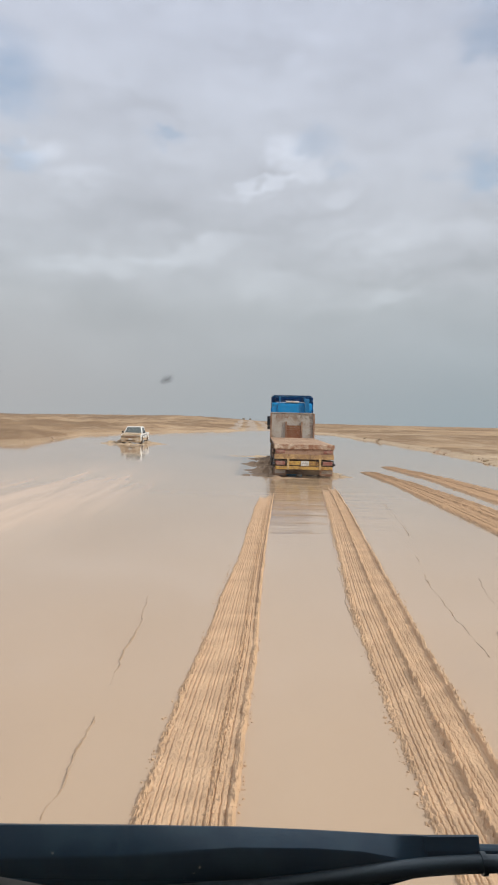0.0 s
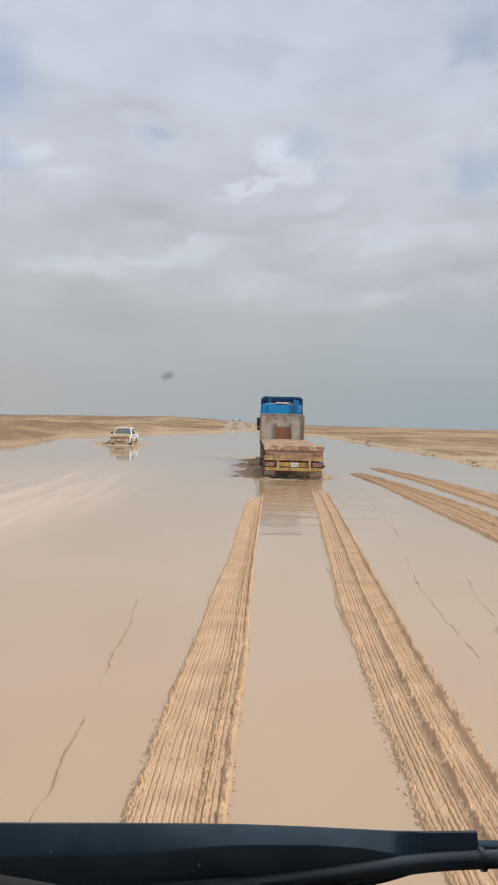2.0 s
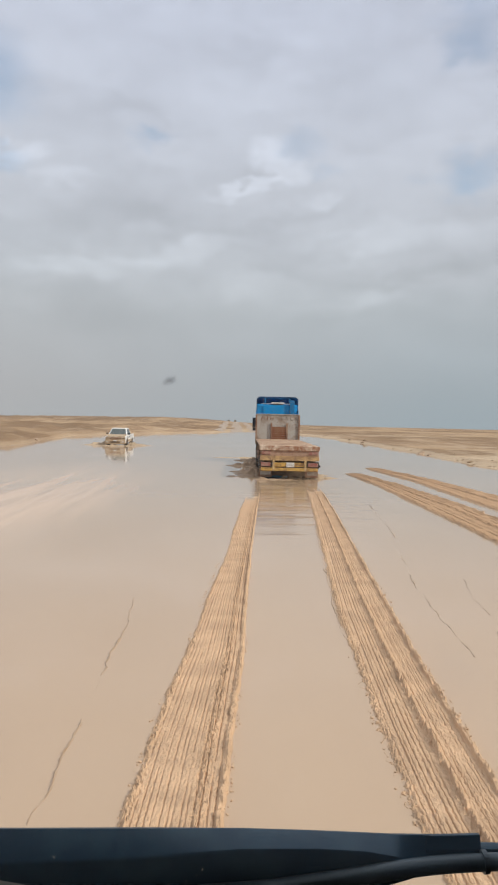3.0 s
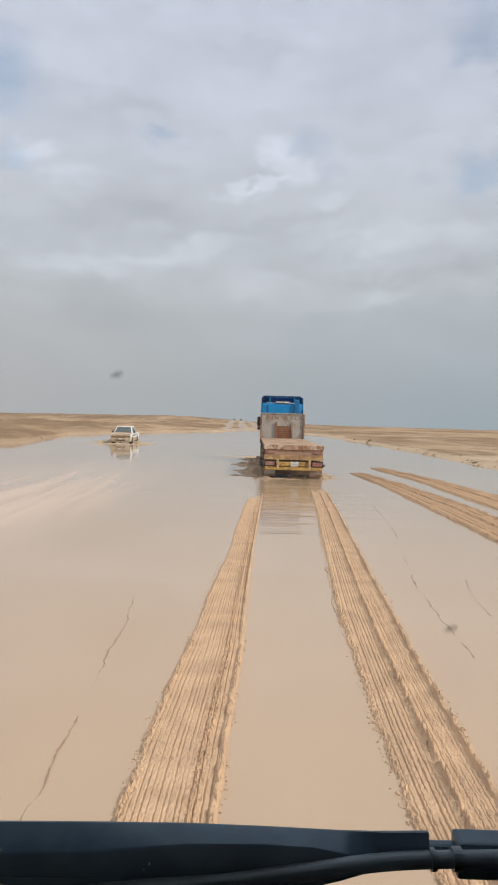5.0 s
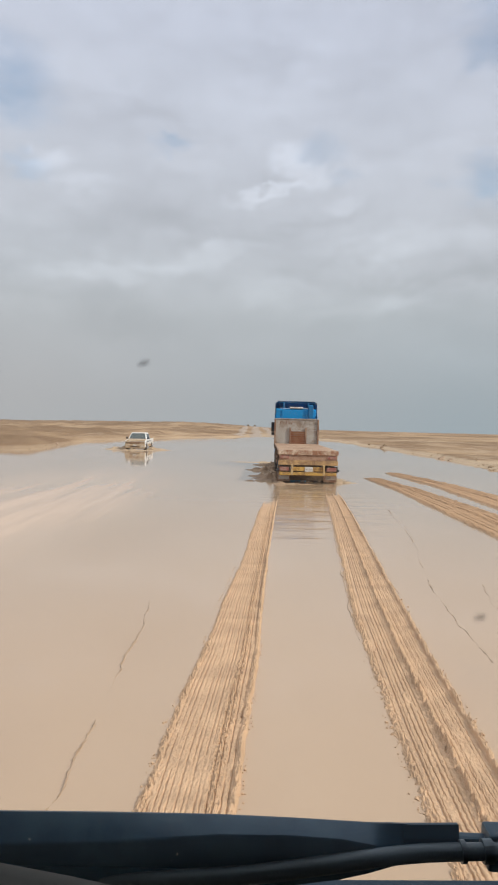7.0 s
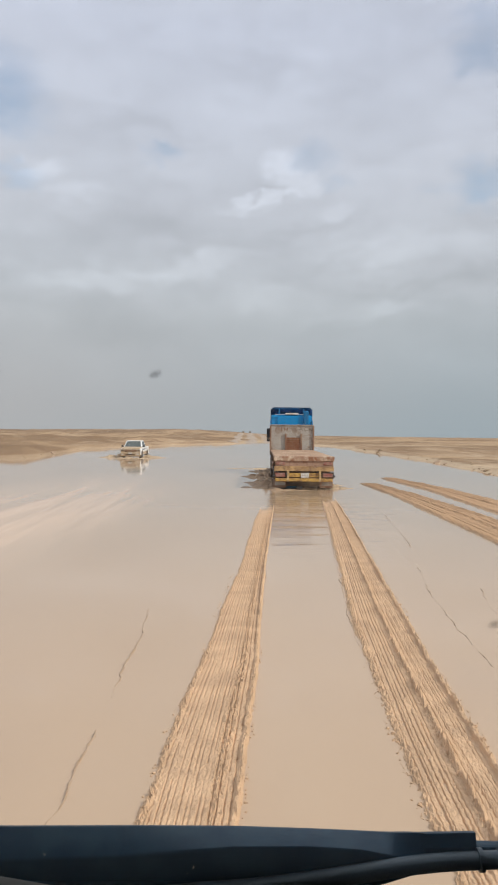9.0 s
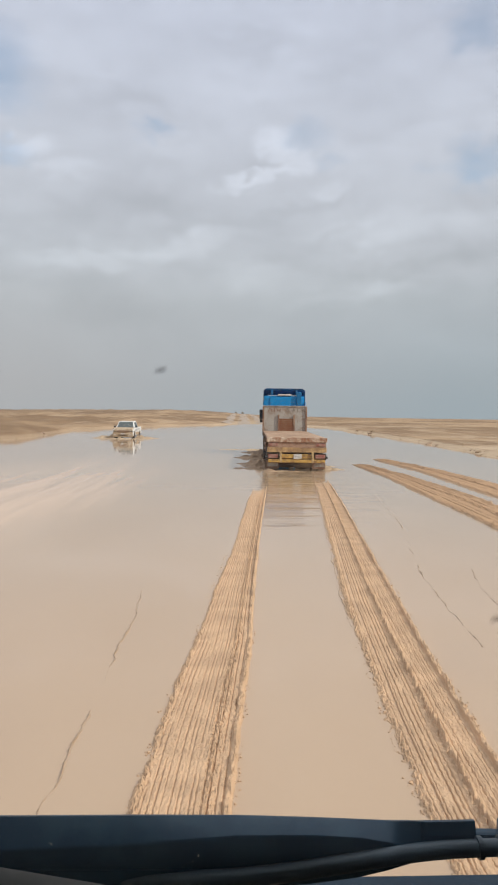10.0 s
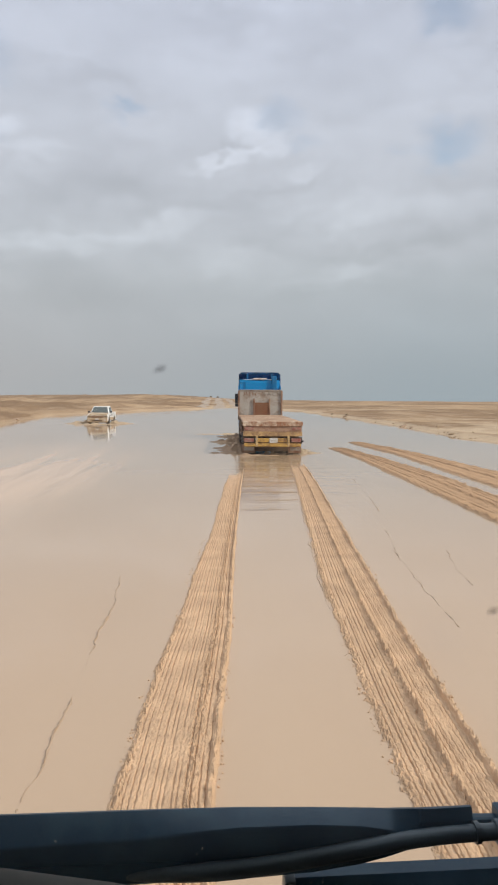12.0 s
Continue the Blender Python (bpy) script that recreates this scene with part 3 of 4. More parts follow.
tyre_print("mud_track", [(27.5, 2.86, 3.28), (25.7, 2.73, 3.20), (18.6, 2.16, 2.74), (13.6, 1.74, 2.36), (11.1, 1.52, 2.17), (8.7, 1.32, 2.00), (6.65, 1.21, 1.85), (5.3, 1.13, 1.77), (4.05, 1.09, 1.70), (2.2, 1.06, 1.68)],
           "twin ribbed tyre print in tan mud with a crumbled ridge", rut_mat, 71, ((0.08, 0.48, 7, 0.019), (0.60, 0.93, 8, 0.013)), 0.026, 0.026, clod=1.35)
tyre_print("mud_track", [(26.0, 0.70, 1.08), (18.3, 0.20, 0.65), (12.0, -0.12, 0.32), (9.1, -0.33, 0.19), (7.05, -0.45, 0.12), (6.1, -0.53, 0.06), (5.0, -0.60, 0.0), (4.05, -0.63, -0.05), (2.2, -0.66, -0.08)],
           "ribbed tyre print in tan mud beside open water", rut_mat, 83, ((0.05, 0.66, 9, 0.0135), (0.66, 0.93, 4, 0.017)), 0.0, 0.022, 8.0, clod=1.3)
for stations in ([(2.3, -0.66, -0.08), (-4, -0.7, -0.1), (-26, -0.7, 0.0)], [(2.3, 1.06, 1.68), (-4, 1.2, 1.95), (-26, 1.4, 2.2)]):
    tyre_print("mud_track", stations, "ribbed tyre print in tan mud already driven over", rut_mat, 61, ((0.05, 0.93, 10, 0.015),), 0.0, 0.02, 0.2, across=100, step=0.06)
tyre_print("mud_bank", [(34.5, 5.35, 5.75), (32.0, 5.42, 6.05), (27, 5.62, 6.50), (19.5, 5.45, 6.80), (14.5, 5.35, 6.55), (9, 5.3, 6.4)],
           "long tan mud bank with deep wheel ruts", bank_mat, 15, ((0.10, 0.45, 2, 0.035), (0.50, 0.92, 3, 0.05)), 0.018, 0.016, 2.5, 0.03, 0.03, 120, 2.2, "mud bank", 0.03)
tyre_print("mud_bank", [(39.0, 7.15, 7.5), (36.5, 7.22, 7.85), (30, 7.65, 8.60), (22, 7.5, 8.95), (14, 7.4, 8.8)],
           "tan mud bank with a broken rim above the water", bank_mat, 22, ((0.15, 0.55, 2, 0.03), (0.60, 0.92, 1, 0.03)), 0.012, 0.016, 2.5, 0.03, 0.03, 120, 2.2, "mud bank", 0.03)


def print_crumbs(name, stations, sides, count, label, seed):
    """Loose crumbs of mud thrown out along the margins of a print; sides are (place across it, spread, share)."""
    stations = sorted(stations)
    ys, xl, xr = (np.array([s[k] for s in stations]) for k in range(3))
    rng = random.Random(seed)
    verts, faces = [], []
    for _ in range(count):
        y = ys[0] + (ys[-1] - ys[0]) * rng.random() ** 1.5
        if fbm(0, y, 1.1, 3, seed) < -0.12:
            continue
        a, b = np.interp(y, ys, xl), np.interp(y, ys, xr)
        at, spread, _ = rng.choices(sides, [q[2] for q in sides])[0]
        x = a + (b - a) * (at + rng.gauss(0, spread))
        size = rng.uniform(0.003, 0.007) * (1.9 if rng.random() < 0.10 else 1.0)
        base, turn = len(verts), rng.uniform(0, 6.28)
        for ring, (h, q) in enumerate(((-0.6, 1.0), (0.5, 0.95), (1.1, 0.45))):
            for i in range(5):
                ang = turn + i * 1.257 + ring * 0.5
                j = size * q * rng.uniform(0.7, 1.35)
                verts.append((x + 1.3 * j * math.cos(ang), y + 1.6 * j * math.sin(ang), 0.002 + size * h * rng.uniform(0.5, 1.0)))
        for ring in range(2):
            for i in range(5):
                v, w = base + ring * 5 + i, base + ring * 5 + (i + 1) % 5
                faces.append((v, w, w + 5, v + 5))
        faces.append(tuple(base + 10 + i for i in range(5)))
    me = bpy.data.meshes.new(name)
    me.from_pydata([tuple(float(q) for q in v) for v in verts], [], faces)
    me.materials.append(rut_mat)
    return tagged(new(name, me), label, "mud crumbs", kind="stuff")


print_crumbs("mud_crumbs", [(16, 1.95, 2.55), (11.1, 1.52, 2.17), (8.7, 1.32, 2.00), (6.65, 1.21, 1.85), (5.3, 1.13, 1.77), (4.0, 1.09, 1.70)],
             ((-0.02, 0.03, 4), (1.05, 0.03, 3)), 330, "loose tan mud crumbs along a tyre print", 5)
print_crumbs("mud_crumbs", [(12.0, -0.17, 0.32), (9.1, -0.37, 0.19), (7.05, -0.46, 0.12), (6.1, -0.53, 0.06), (5.0, -0.60, 0.0), (4.05, -0.63, -0.05)],
             ((-0.02, 0.03, 4), (1.04, 0.02, 2)), 240, "loose tan mud crumbs along a tyre print", 9)


def mud_crest(stations, wide, seed):
    """A thin crest of dark mud that breaks the water in short pieces, with crumbs along it."""
    stations = sorted(stations)
    ys, xs = (np.array([s[k] for s in stations]) for k in range(2))
    rows = np.arange(ys[0], ys[-1], 0.022)
    verts, faces = [], []
    for y in rows:
        x = np.interp(y, ys, xs) + 0.035 * fbm(0, y, 0.5, 5, seed)
        w = wide * (1.0 + 1.6 * fbm(0, y, 0.14, 4, seed + 1))
        lift = 0.011 * (0.36 + 1.5 * fbm(0, y, 1.0, 2, seed + 2) + 1.0 * fbm(0, y, 0.10, 3, seed + 3))
        for n in range(9):
            u = -1.6 + 0.4 * n
            crown = math.exp(-(u / 0.7) ** 2)
            h = -0.02 + crown * (0.02 + lift) + 0.010 * fbm(x + u * w, y, 0.035, 3, seed + 6)
            verts.append((float(x + u * w), float(y), float(h if 0 < n < 8 else -0.04)))
    for j in range(len(rows) - 1):
        for i in range(8):
            v = j * 9 + i
            faces.append((v, v + 1, v + 10, v + 9))
    me = bpy.data.meshes.new("mud_crest")
    me.from_pydata(verts, [], faces)
    me.materials.append(dark_mud)
    return tagged(new("mud_crest", me), "thin broken crest of dark wet mud", "mud crest", kind="structure")


mud_crest([(20.5, 4.0), (17.0, 3.7), (14.5, 3.4)], 0.018, 31)
mud_crest([(9.6, -1.3), (8, -1.19), (7, -1.2), (5.9, -1.17), (5, -1.16), (3, -1.15)], 0.010, 33)
mud_crest([(12.6, 3.05), (10.9, 2.78), (9.6, 2.62), (8.3, 2.52), (7.0, 2.46)], 0.020, 39)
# Added along the print: its dark colour stands for the clods' shaded, wet sides.
mud_crest([(17.5, 2.02), (13.6, 1.70), (11.1, 1.485), (8.7, 1.285), (7.6, 1.225)], 0.026, 57)
mud_crest([(10.6, 3.55), (9.4, 3.30), (8.6, 3.2)], 0.010, 45)


# ---- flatbed lorry ahead ----
lorry = thing("flatbed_lorry", "muddy flatbed lorry with blue cab and empty timber deck", "lorry", pose(2.37, 29.1, 0, 0, 0, -1.1))
LEN, RISE = 11.4, 0.001


def wheel(parent, x, y, z, r=0.5, w=0.30, outer=1, rim_r=0.29):
    tyre_profile = [(-w / 2, rim_r), (-w / 2, r * 0.90), (-w / 2 + 0.03, r * 0.97), (-w / 2 + 0.07, r), (w / 2 - 0.07, r), (w / 2 - 0.03, r * 0.97), (w / 2, r * 0.90), (w / 2, rim_r)]
    w_ob = part("wheel", spin([(-0.09, 0.09), (-0.09, 0.12), (0.09, 0.12), (0.09, 0.09)], 20), chassis_mat, parent)
    w_ob.matrix_basis = pose(x, y, z)
    part("tyre", spin(tyre_profile, 36), rubber_mat, w_ob, smooth=True)
    f = w / 2 * outer
    rim = spin([(f * 0.98, rim_r + 0.004), (f * 1.02, rim_r - 0.02), (f * 0.45, rim_r - 0.06), (f * 0.35, 0.13), (f * 0.9, 0.11), (f * 0.95, 0.04)], 28)
    part("rim", rim, rim_mat, w_ob, smooth=True)
    return w_ob


def lettering(text, size):
    """One line of the built-in font as a thin solid, standing at the origin."""
    curve = bpy.data.curves.new("lettering", "FONT")
    curve.body, curve.size, curve.extrude, curve.resolution_u = text, size, 0.003, 3
    holder = bpy.data.objects.new("lettering", curve)
    me = bpy.data.meshes.new_from_object(holder)
    bm = bmesh.new()
    bm.from_mesh(me)
    bpy.data.objects.remove(holder)
    bpy.data.curves.remove(curve)
    bpy.data.meshes.remove(me)
    return bm


def make_trailer(p):
    w = 2.5
    tilt = Matrix.Rotation(math.atan(RISE), 4, "X")

    def sloped(name, items, mat, label="", bevel=0.0):
        bm = boxes(*items, bevel=bevel)
        bmesh.ops.transform(bm, matrix=Matrix.Translation((0, 0, 1.36)) @ tilt, verts=bm.verts)
        return part(name, bm, mat, p, label)

    deck = sloped("deck", [((0, LEN / 2, -0.035), (w - 0.10, LEN, 0.07))], deck_mat, "dusty tan timber load deck")
    rng = random.Random(4)
    for i in range(14):
        x = -w / 2 + 0.12 + i * (w - 0.24) / 13
        bm = bmesh.new()
        box(bm, (x, LEN / 2 + 0.01, 0.012 + rng.uniform(-0.004, 0.006)), (0.171, LEN - 0.06, 0.034), 0.003)
        bmesh.ops.transform(bm, matrix=Matrix.Translation((0, 0, 1.36)) @ tilt, verts=bm.verts)
        part("plank", bm, deck_mat, deck)
    sloped("rear_edge", [((0, 0.0, -0.065), (w, 0.10, 0.19))], edge_mat, "rear edge beam with flaking white and red paint", 0.015)
    for s in (-1, 1):
        sloped("side_rail", [((s * (w / 2 - 0.035), LEN / 2 + 0.06, -0.07), (0.07, LEN, 0.17))], rust_mat, bevel=0.01)
        for k in range(9):
            sloped("stake_pocket", [((s * (w / 2 + 0.012), 0.8 + k * 1.25, -0.10), (0.05, 0.11, 0.2))], chassis_mat, bevel=0.006)
        sloped("main_beam", [((s * 0.48, LEN / 2, -0.36), (0.13, LEN - 0.3, 0.5))], chassis_mat)
    part("crossbeam", boxes(((0, 0.06, 1.09), (w - 0.08, 0.10, 0.23)), bevel=0.012), beam_mat, p, "dusty pinkish-brown rear crossbeam")
    part("rear_board", boxes(((0, 0.02, 0.875), (w - 0.03, 0.07, 0.20)), bevel=0.012), ochre_mat, p, "dirty ochre rear board")
    for s in (-1, 1):
        part("upper_lamp", boxes(((s * 0.98, 0.0, 1.10), (0.36, 0.05, 0.13)), bevel=0.015), red_lens, p, "dusty red upper tail lamp")
        cl = part("tail_lamp", boxes(((s * 0.98, 0.04, 0.61), (0.40, 0.10, 0.16)), bevel=0.02), red_lens, p, "muddy red tail lamp cluster")
        part("lamp_housing", boxes(((s * 0.98, 0.11, 0.60), (0.52, 0.07, 0.27)), bevel=0.015), chassis_mat, cl)
        part("bumper_bracket", boxes(((s * 0.66, 0.01, 0.57), (0.09, 0.14, 0.46)), bevel=0.012), pale_ochre, p)
        part("bracket_bolt", rods(((s * 0.66, -0.03, 0.69), (s * 0.66, -0.002, 0.69), 0.035), seg=10), pale_mat, p)
        part("marker_lamp", rods(((s * 1.21, 0.03, 0.57), (s * 1.29, 0.0, 0.57), 0.045), ((s * 1.15, 0.08, 0.6), (s * 1.24, 0.02, 0.57), 0.018), seg=12), black_plastic, p)
        part("mud_flap", boxes(((s * 0.98, 0.62, 0.22), (0.55, 0.02, 0.36)), bevel=0.004), rust_mat, p, "mud-caked rubber flap")
        part("flap_plate", boxes(((s * 0.98, 0.25, 0.24), (0.44, 0.02, 0.15)), bevel=0.004), headboard_mat, p, "dusty grey flap plate")
    part("lower_beam", boxes(((0, 0.06, 0.61), (1.22, 0.10, 0.17)), bevel=0.015), yellow_mat, p, "faded yellow lower beam")
    plate = part("number_plate", boxes(((0.04, -0.012, 0.605), (0.33, 0.014, 0.20)), bevel=0.004), pale_mat, p, "dusty white number plate")
    for k in range(4):
        part("plate_bar", boxes(((-0.06 + 0.065 * k, -0.021, 0.60), (0.035, 0.004, 0.05))), headboard_mat, plate)
    part("bumper", boxes(((0, 0.0, 0.415), (2.36, 0.09, 0.13)), bevel=0.02), yellow_mat, p, "bent yellow underrun bumper")
    # Dark plates added to stand in for the shade under the tail.
    part("shade_plate", boxes(((0, 0.9, 0.33), (1.5, 0.08, 0.5)), ((0, 2.3, 0.75), (1.2, 2.6, 0.25)), bevel=0.01), chassis_mat, p)
    for k in range(3):
        y = 1.35 + k * 1.31
        part("axle", rods(((-1.0, y, 0.30), (1.0, y, 0.30), 0.07)), chassis_mat, p)
        for s in (-1, 1):
            wheel(p, s * 1.06, y, 0.30, outer=s)
            part("mudguard", tube([(s * 1.06, y + 0.58 * math.cos(a), 0.32 + 0.56 * math.sin(a)) for a in np.linspace(0.35, 2.8, 9)], 0.03, 6), chassis_mat, p)
    for s in (-1, 1):
        part("landing_leg", boxes(((s * 0.75, 8.3, 0.62), (0.13, 0.16, 1.0)), ((s * 0.75, 8.3, 0.12), (0.26, 0.30, 0.04)), bevel=0.01), chassis_mat, p)
        part("side_guard", boxes(((s * 1.2, 6.3, 0.62), (0.04, 2.6, 0.12)), ((s * 1.2, 6.3, 0.86), (0.04, 2.6, 0.10)), ((s * 1.18, 5.2, 0.85), (0.05, 0.08, 0.6)), ((s * 1.18, 7.4, 0.85), (0.05, 0.08, 0.6)), bevel=0.008), rust_mat, p)
    part("tool_box", boxes(((-1.0, 7.5, 0.75), (0.42, 0.7, 0.45)), bevel=0.02), chassis_mat, p)

    zb = 1.36 + RISE * LEN
    head = part("headboard", boxes(((0, LEN + 0.05, zb + 0.70), (2.46, 0.07, 1.48)), bevel=0.012), headboard_mat, p, "worn grey steel headboard streaked with rust")
    for s in (-1, 1):
        part("headboard_post", boxes(((s * 1.235, LEN, zb + 0.68), (0.09, 0.16, 1.5)), bevel=0.012), rust_mat, head)
    part("headboard_cap", boxes(((0, LEN + 0.03, zb + 1.455), (2.5, 0.12, 0.05)), bevel=0.01), headboard_mat, head)
    for x in (-0.36, 0.53):
        part("channel_post", boxes(((x, LEN - 0.04, zb + 0.48), (0.09, 0.11, 0.96)), bevel=0.01), rust_mat, head)
    for k in range(6):
        part("board", boxes(((0.085, LEN - 0.035, zb + 0.075 + k * 0.122), (0.80, 0.06, 0.112)), bevel=0.007), plank_mat, head)
    # a faded word that can no longer be read, then one that can
    for x, h, t in ((-0.92, 0.2, 18), (-0.78, 0.2, -18), (-0.60, 0.22, 4), (-0.44, 0.18, -12), (-0.26, 0.2, 22)):
        bm = bmesh.new()
        box(bm, (x, LEN + 0.012, zb + 1.24), (0.05, 0.006, h), 0, Matrix.Rotation(radians(t), 4, "Y"))
        part("painted_mark", bm, rust_mat, head)
    for k, letter in enumerate("RACK"):
        bm = lettering(letter, 0.34)
        bmesh.ops.transform(bm, matrix=Matrix.Translation((0.10 + 0.285 * k, LEN + 0.010, zb + 1.12)) @ Matrix.Rotation(radians(90), 4, "X"), verts=bm.verts)
        part("painted_letter", bm, letter_mat, head)


make_trailer(lorry)


def make_tractor(p):
    y0, y1, top = LEN + 1.0, LEN + 3.2, 3.45
    outline = [(y0, 0.95), (y0, top - 0.08), (y0 + 0.12, top), (y1 - 0.45, top), (y1 - 0.06, 2.35), (y1, 1.5), (y1, 0.55), (y0 + 1.2, 0.55), (y0 + 1.0, 0.95)]
    cab = part("cab", slab(outline, -1.2, 1.2, 0.07), blue_paint, p, "bright blue sleeper cab", True)
    part("back_panel", boxes(((0, y0 - 0.02, 2.9), (1.72, 0.05, 1.0)), bevel=0.05), blue_paint, cab)
    # Pale material puts the white highlight arc into the hatch's colour.
    part("roof_hatch", boxes(((0.02, y0 + 0.10, 3.50), (0.78, 0.3, 0.10)), bevel=0.03), pale_mat, cab, "pale raised roof hatch")
    # wind deflector: a hood open to the rear, on struts
    def hood_ring(y, half, base, high):
        return [(-half, y, base), (-half, y, high - 0.14), (-half + 0.16, y, high), (half - 0.16, y, high), (half, y, high - 0.14), (half, y, base)]
    outer = [hood_ring(y0 + 0.02, 1.23, 2.75, 3.88), hood_ring(y0 + 0.9, 1.2, 2.65, 3.82), hood_ring(y1 - 0.5, 1.05, 3.4, 3.52)]
    bm = bmesh.new()
    rings = [[bm.verts.new(q) for q in ring] for ring in outer]
    for a, b in zip(rings, rings[1:]):
        for i in range(5):
            bm.faces.new((a[i], a[i + 1], b[i + 1], b[i]))
    bmesh.ops.solidify(bm, geom=list(bm.faces), thickness=0.05)
    part("wind_deflector", bm, deep_blue, cab, "dark blue roof wind deflector")
    part("deflector_brace", boxes(((0, y0 + 0.12, 3.80), (2.3, 0.05, 0.05)), bevel=0.008), deep_blue, cab)
    for x in (-0.72, 0.72):
        part("deflector_strut", boxes(((x, y0 + 0.08, 3.64), (0.09, 0.06, 0.34)), bevel=0.008), deep_blue, cab)
    part("air_intake", boxes(((0.86, y0 - 0.10, 2.9), (0.28, 0.22, 1.5)), ((0.86, y0 - 0.10, 3.62), (0.22, 0.18, 0.12)), bevel=0.03), deep_blue, cab, "dark blue air intake stack")
    for s in (-1, 1):
        mirror = part("mirror", boxes(((s * 1.33, y1 - 0.45, 2.35), (0.20, 0.14, 0.58)), ((s * 1.33, y1 - 0.45, 1.94), (0.18, 0.14, 0.20)), bevel=0.035), black_plastic, p, "black door mirrors on arms")
        for z in (2.6, 1.95):
            part("mirror_arm", rods(((s * 1.2, y1 - 0.4, z), (s * 1.33, y1 - 0.42, z), 0.022), seg=8), black_plastic, mirror)
        part("side_fairing", boxes(((s * 1.235, y0 + 0.12, 2.1), (0.03, 0.45, 2.0)), bevel=0.01), blue_paint, cab)
        part("fuel_tank", boxes(((s * 0.95, y0 - 0.75, 0.72), (0.55, 1.2, 0.55)), bevel=0.08), chassis_mat, p)
        part("frame_rail", boxes(((s * 0.42, LEN - 0.3, 0.85), (0.09, 5.2, 0.25)), bevel=0.01), chassis_mat, p)
        wheel(p, s * 1.03, y1 - 0.7, 0.30, outer=s)
        for y in (LEN - 1.5, LEN - 2.85):
            wheel(p, s * 1.0, y, 0.30, w=0.5, outer=s)
            part("wheel_wing", tube([(s * 1.0, y + 0.6 * math.cos(a), 0.34 + 0.58 * math.sin(a)) for a in np.linspace(0.3, 2.85, 9)], 0.035, 6), black_plastic, p)
    for y in (LEN - 1.5, LEN - 2.85, y1 - 0.7):
        part("axle", rods(((-0.95, y, 0.30), (0.95, y, 0.30), 0.08)), chassis_mat, p)


make_tractor(lorry)


# ---- churned water round moving wheels ----
def churn(name, x, y, wide, long, high, mat, label, seed):
    """Low torn waves, highest beside the wheel, thinning outwards."""
    nx, ny = 40, 30
    verts, faces = [], []
    for j in range(ny + 1):
        v = -1 + 2 * j / ny
        for i in range(nx + 1):
            u = i / nx
            px, py = x + wide * u, y + long * v * (0.35 + 0.65 * u)
            fall = (1 - u) ** 1.6 * max(0.0, 1 - v * v) * float(smooth01(u * 8 + 0.3))
            z = high * fall * (0.75 + 1.2 * fbm(px, py, 0.35, 4, seed)) + 0.05 * fbm(px, py, 0.16, 3, seed + 1) * (fall ** 0.5)
            verts.append((px, py, z - 0.012 - 0.02 * u))
    k = nx + 1
    for j in range(ny):
        for i in range(nx):
            a = j * k + i
            faces.append((a, a + 1, a + k + 1, a + k))
    me = bpy.data.meshes.new(name)
    me.from_pydata([tuple(float(q) for q in v) for v in verts], [], faces)
    me.materials.append(mat)
    me.polygons.foreach_set("use_smooth", [True] * len(faces))
    return tagged(new(name, me), label, "water splash", kind="stuff")


for k, (y, wide, high) in enumerate(((29.6, 1.9, 0.22), (31.0, 1.5, 0.30), (32.4, 1.9, 0.28), (37.2, 2.2, 0.34), (38.5, 1.5, 0.32), (42.2, 1.8, 0.32))):
    churn("wheel_splash", 1.18 + 0.026 * (y - 28.5), y + 0.6, -wide, 0.75, high, churn_mat, "brown water thrown up beside lorry wheels", 50 + 3 * k)
for k, (y, wide) in enumerate(((29.5, 1.5), (31.2, 1.1))):
    churn("wheel_splash", 3.55 + 0.026 * (y - 28.5), y + 0.6, wide, 0.6, 0.16, foam_mat, "tan wake spreading from lorry wheels", 80 + 3 * k)
churn("wheel_splash", 0.97, 28.9, 2.9, 0.7, 0.09, churn_mat, "rough brown wake behind the lorry", 91)

churn("bow_wave", 1.5, 46.0, -4.8, 0.45, 0.10, foam_mat, "pale wave spreading from the front of the lorry", 95)
churn("bow_wave", 4.1, 45.6, 2.4, 0.45, 0.10, foam_mat, "pale wave spreading from the front of the lorry", 98)


